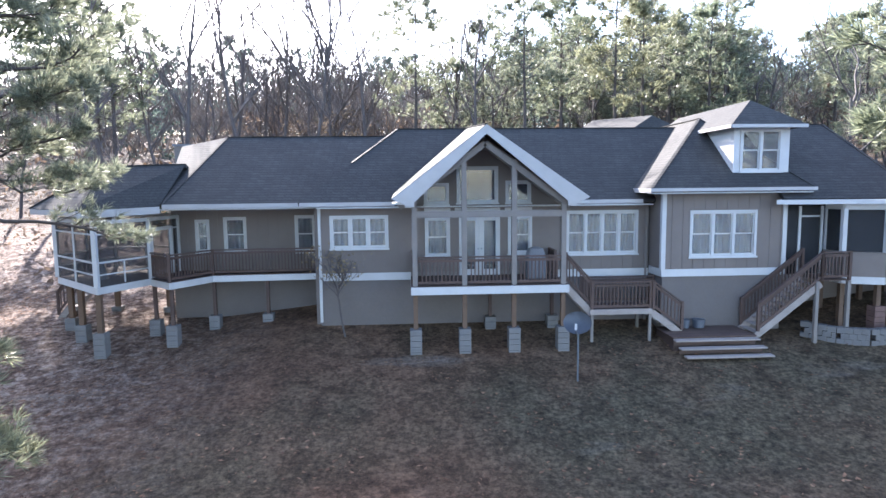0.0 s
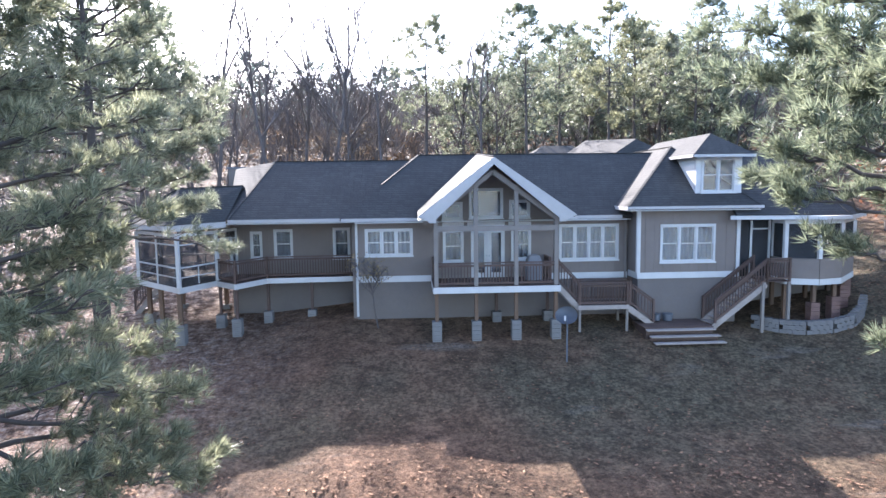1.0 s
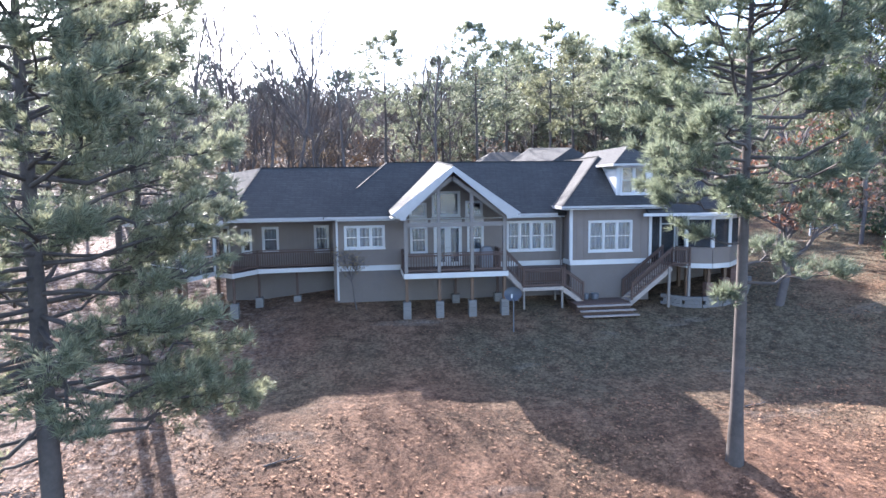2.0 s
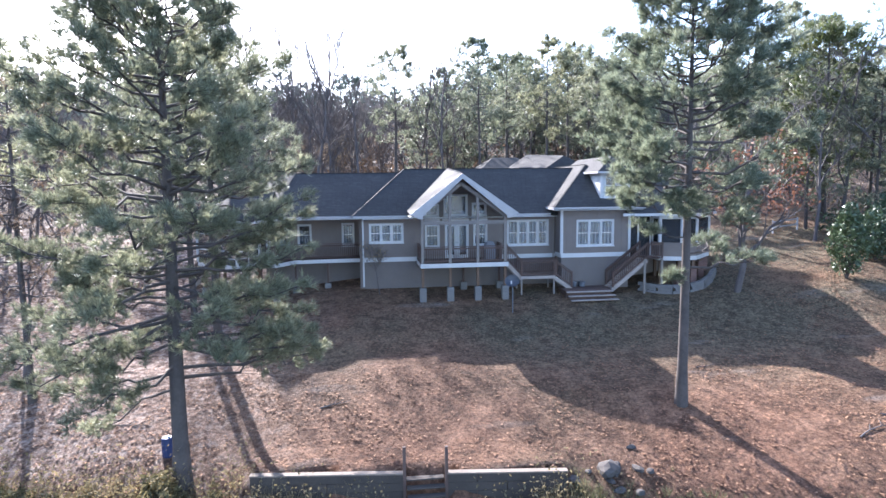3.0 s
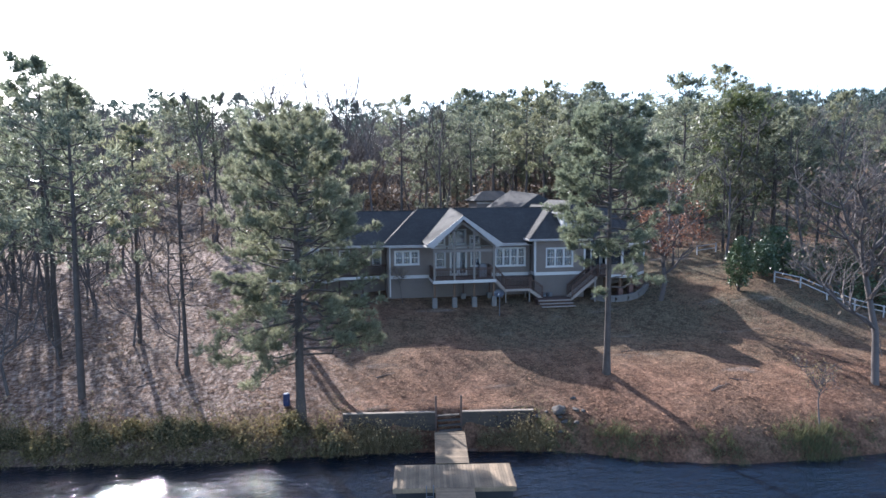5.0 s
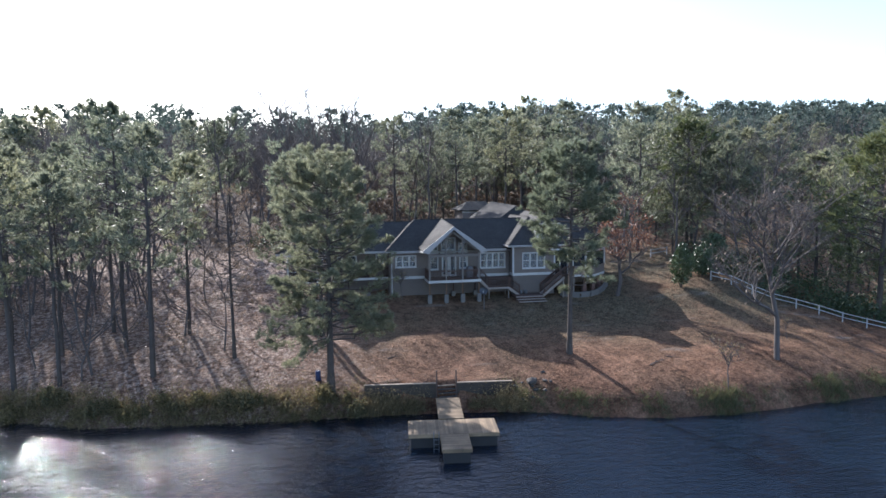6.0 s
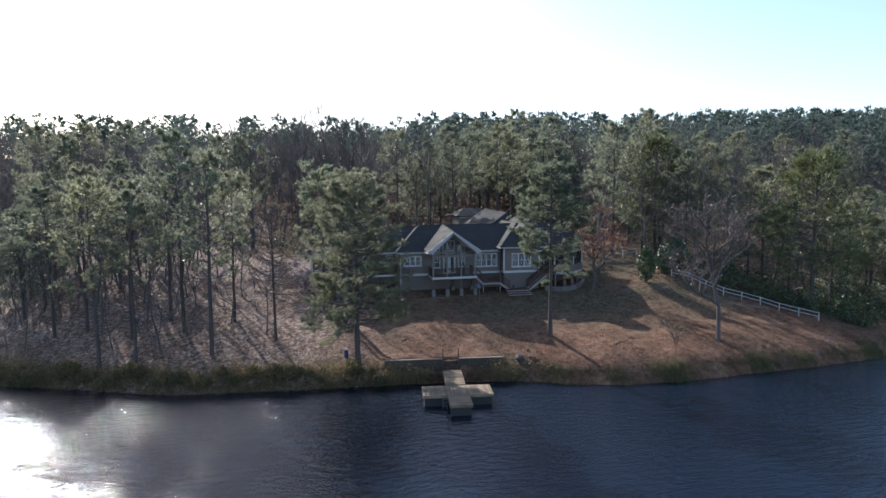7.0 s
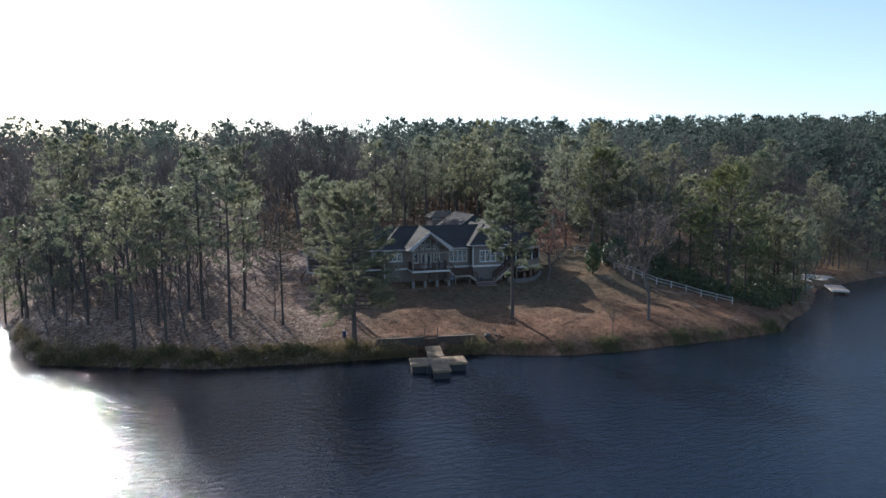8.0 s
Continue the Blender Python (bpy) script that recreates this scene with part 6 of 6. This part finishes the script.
def shore_shrubs():
    """Leafy shrubs standing along the wooded bank, from three models."""
    r = np.random.default_rng(19)
    models = []
    for k in range(3):
        n = 1500
        u = r.normal(size=(n, 3))
        u /= np.linalg.norm(u, axis=1)[:, None]
        lobe = 0.75 + 0.35 * np.sin(u[:, :1] * 5 + k) * np.cos(u[:, 1:2] * 6 - k)
        c = u * lobe * r.uniform(0.35, 1.0, (n, 1)) ** 0.5 * np.array([0.85, 0.7, 0.75]) + np.array([0, 0, 0.72])
        c = c[c[:, 2] > 0.02]
        wood = Heap()
        for j in range(8):
            e = c[r.integers(0, len(c))]
            wood.add(*tube(np.array([[0, 0, -0.1], e * 0.5 + np.array([0, 0, 0.15]), e]), np.array([0.03, 0.02, 0.008]), 4))
        models.append((np_mesh("shrub_stem", *wood.arrays(), M["twig"], True), np_mesh("shrub_crown", *leaf_cards(r, c, 0.085), M["shrub"])))
    for i in range(44):
        x = -9.8 - 38.0 * (i + r.uniform(0, 1)) / 44
        y = np.interp(x, SHORE_X, SHORE_Y) + r.uniform(-0.3, 0.8)
        plant("shore_shrub", models[i % 3], x, y, "dull green leafy shrub on the lake bank", "shrub", r.uniform(0.55, 1.25), r.uniform(0, 6.28), "shrubs along the bank")


M["shrub"] = foliage_material("shrub_leaves", (0.058, 0.056, 0.028), (0.225, 0.190, 0.10), 0.42, 0.85)
shore_shrubs()


def blue_drum():
    d = thing("plastic_drum", "blue plastic drum leaning by a pine trunk", "drum", (-13.03, -15.62, gz(-13.03, -15.62) - 0.04))
    bm = bmesh.new()
    rows = []
    for z, rr in ((0, 0.17), (0.03, 0.20), (0.24, 0.20), (0.26, 0.215), (0.28, 0.20), (0.48, 0.20), (0.50, 0.215), (0.52, 0.20), (0.70, 0.20), (0.75, 0.16)):
        rows.append([bm.verts.new((rr * math.cos(a * math.pi / 8), rr * math.sin(a * math.pi / 8), z)) for a in range(16)])
    for r0, r1 in zip(rows, rows[1:]):
        for k in range(16):
            bm.faces.new((r0[k], r0[(k + 1) % 16], r1[(k + 1) % 16], r1[k]))
    bm.faces.new(list(reversed(rows[0])))
    bm.faces.new(rows[-1])
    ob = new("drum_body", mesh_of("drum_body", bm, M["blue"]))
    ob.parent = d
    bm = bmesh.new()
    bmesh.ops.create_cone(bm, cap_ends=True, segments=12, radius1=0.06, radius2=0.05, depth=0.05, matrix=Matrix.Translation((0.06, 0, 0.775)))
    ob = new("cap", mesh_of("cap", bm, M["white"]))
    ob.parent = d



def thicket():
    """Dark evergreen brush behind the fence and at the wood's edge behind the house."""
    r = np.random.default_rng(33)
    x = np.concatenate([r.uniform(29.5, 66, 330), r.uniform(-22, 30, 230)])
    y = np.concatenate([np.interp(x[:330], [27, 40, 46, 55, 66], [-3.4, -13.4, -16.0, -11.2, -2.0]) + r.uniform(0.8, 11, 330), r.uniform(19, 36, 230)])
    ok = y > np.interp(x, SHORE_X, SHORE_Y) + 1.5
    x, y = x[ok], y[ok]
    k = 56
    s = r.uniform(0.35, 0.95, len(x)).repeat(k)[:, None]
    q = r.normal(0, 1.0, (len(x) * k, 3)) * s
    c = np.column_stack([x, y, ground_z(x, y)]).repeat(k, 0) + np.column_stack([q[:, 0], q[:, 1], np.abs(q[:, 2]) * 1.5 + 0.1])
    tagged(new("evergreen_thicket", np_mesh("evergreen_thicket", *leaf_cards(r, c, 0.17), M["leaf_dark"])), "dark evergreen brush under the trees", "undergrowth", kind="stuff")


thicket()
blue_drum()


def rocks():
    """Rough stones lying where the timber wall ends."""
    r = np.random.default_rng(52)
    spots = [(2.85, -18.75, 0.42)] + [(r.uniform(1.5, 4.2), r.uniform(-19.9, -17.7), r.uniform(0.09, 0.2)) for _ in range(13)]
    for i, (x, y, size) in enumerate(spots):
        bm = bmesh.new()
        bmesh.ops.create_icosphere(bm, subdivisions=2, radius=1.0)
        k = r.uniform(0, 6.28, 3)
        for v in bm.verts:
            c = v.co
            c *= 1 + 0.16 * math.sin(3 * c.x + k[0]) + 0.14 * math.sin(4 * c.y + k[1]) + 0.12 * math.sin(5 * c.z + k[2])
            v.co = Vector((c.x * size * 1.3, c.y * size, max(-0.3, c.z) * size * 0.75))
        bm.transform(pose(x, y, gz(x, y) + 0.02, 0, 0, math.degrees(k[0])))
        ob = part("rock", bm, M["rock"])
        tagged(ob, "dark rough boulder beside the timber wall" if i == 0 else "small grey-brown stone on the lawn's edge", "rock", "rocks beside the seawall")


def fallen_branches():
    """Dry sticks lying on the pine straw."""
    r = np.random.default_rng(57)
    for x, y, L in ((-7.6, -13.6, 1.3), (12.4, -19.2, 1.6), (14.5, -17.9, 1.1), (-15.6, -13.8, 1.5), (9.6, -12.9, 1.2), (-17.8, -9.5, 1.8), (20.3, -16.8, 1.4), (-22.4, -12.5, 1.6)):
        h = Heap()
        a = r.uniform(-0.5, 0.5)
        q = np.linspace(0, 1, 6)
        px, py = x + L * q * math.cos(a) + r.normal(0, 0.04, 6), y + L * q * math.sin(a) + r.normal(0, 0.04, 6)
        pts = np.column_stack([px, py, ground_z(px, py) + 0.035])
        h.add(*tube(pts, 0.035 * (1 - 0.7 * q), 5))
        for j in (2, 3, 4):
            a2 = a + r.choice([-1, 1]) * r.uniform(0.5, 1.0)
            e = pts[j] + np.array([math.cos(a2), math.sin(a2), 0.25]) * L * r.uniform(0.2, 0.35)
            h.add(*tube(np.array([pts[j], (pts[j] + e) / 2 + np.array([0, 0, 0.03]), e]), np.array([0.015, 0.011, 0.006]), 4))
        tagged(new("fallen_branch", np_mesh("fallen_branch", *h.arrays(), M["twig"], True)), "dry grey branch fallen on the pine straw", "branch", "branches on the lawn")


M["rock"] = plain("rough_rock", (0.065, 0.055, 0.048), 0.9, 0.35, 4.0, 25, bumpy=0.6)
rocks()
fallen_branches()
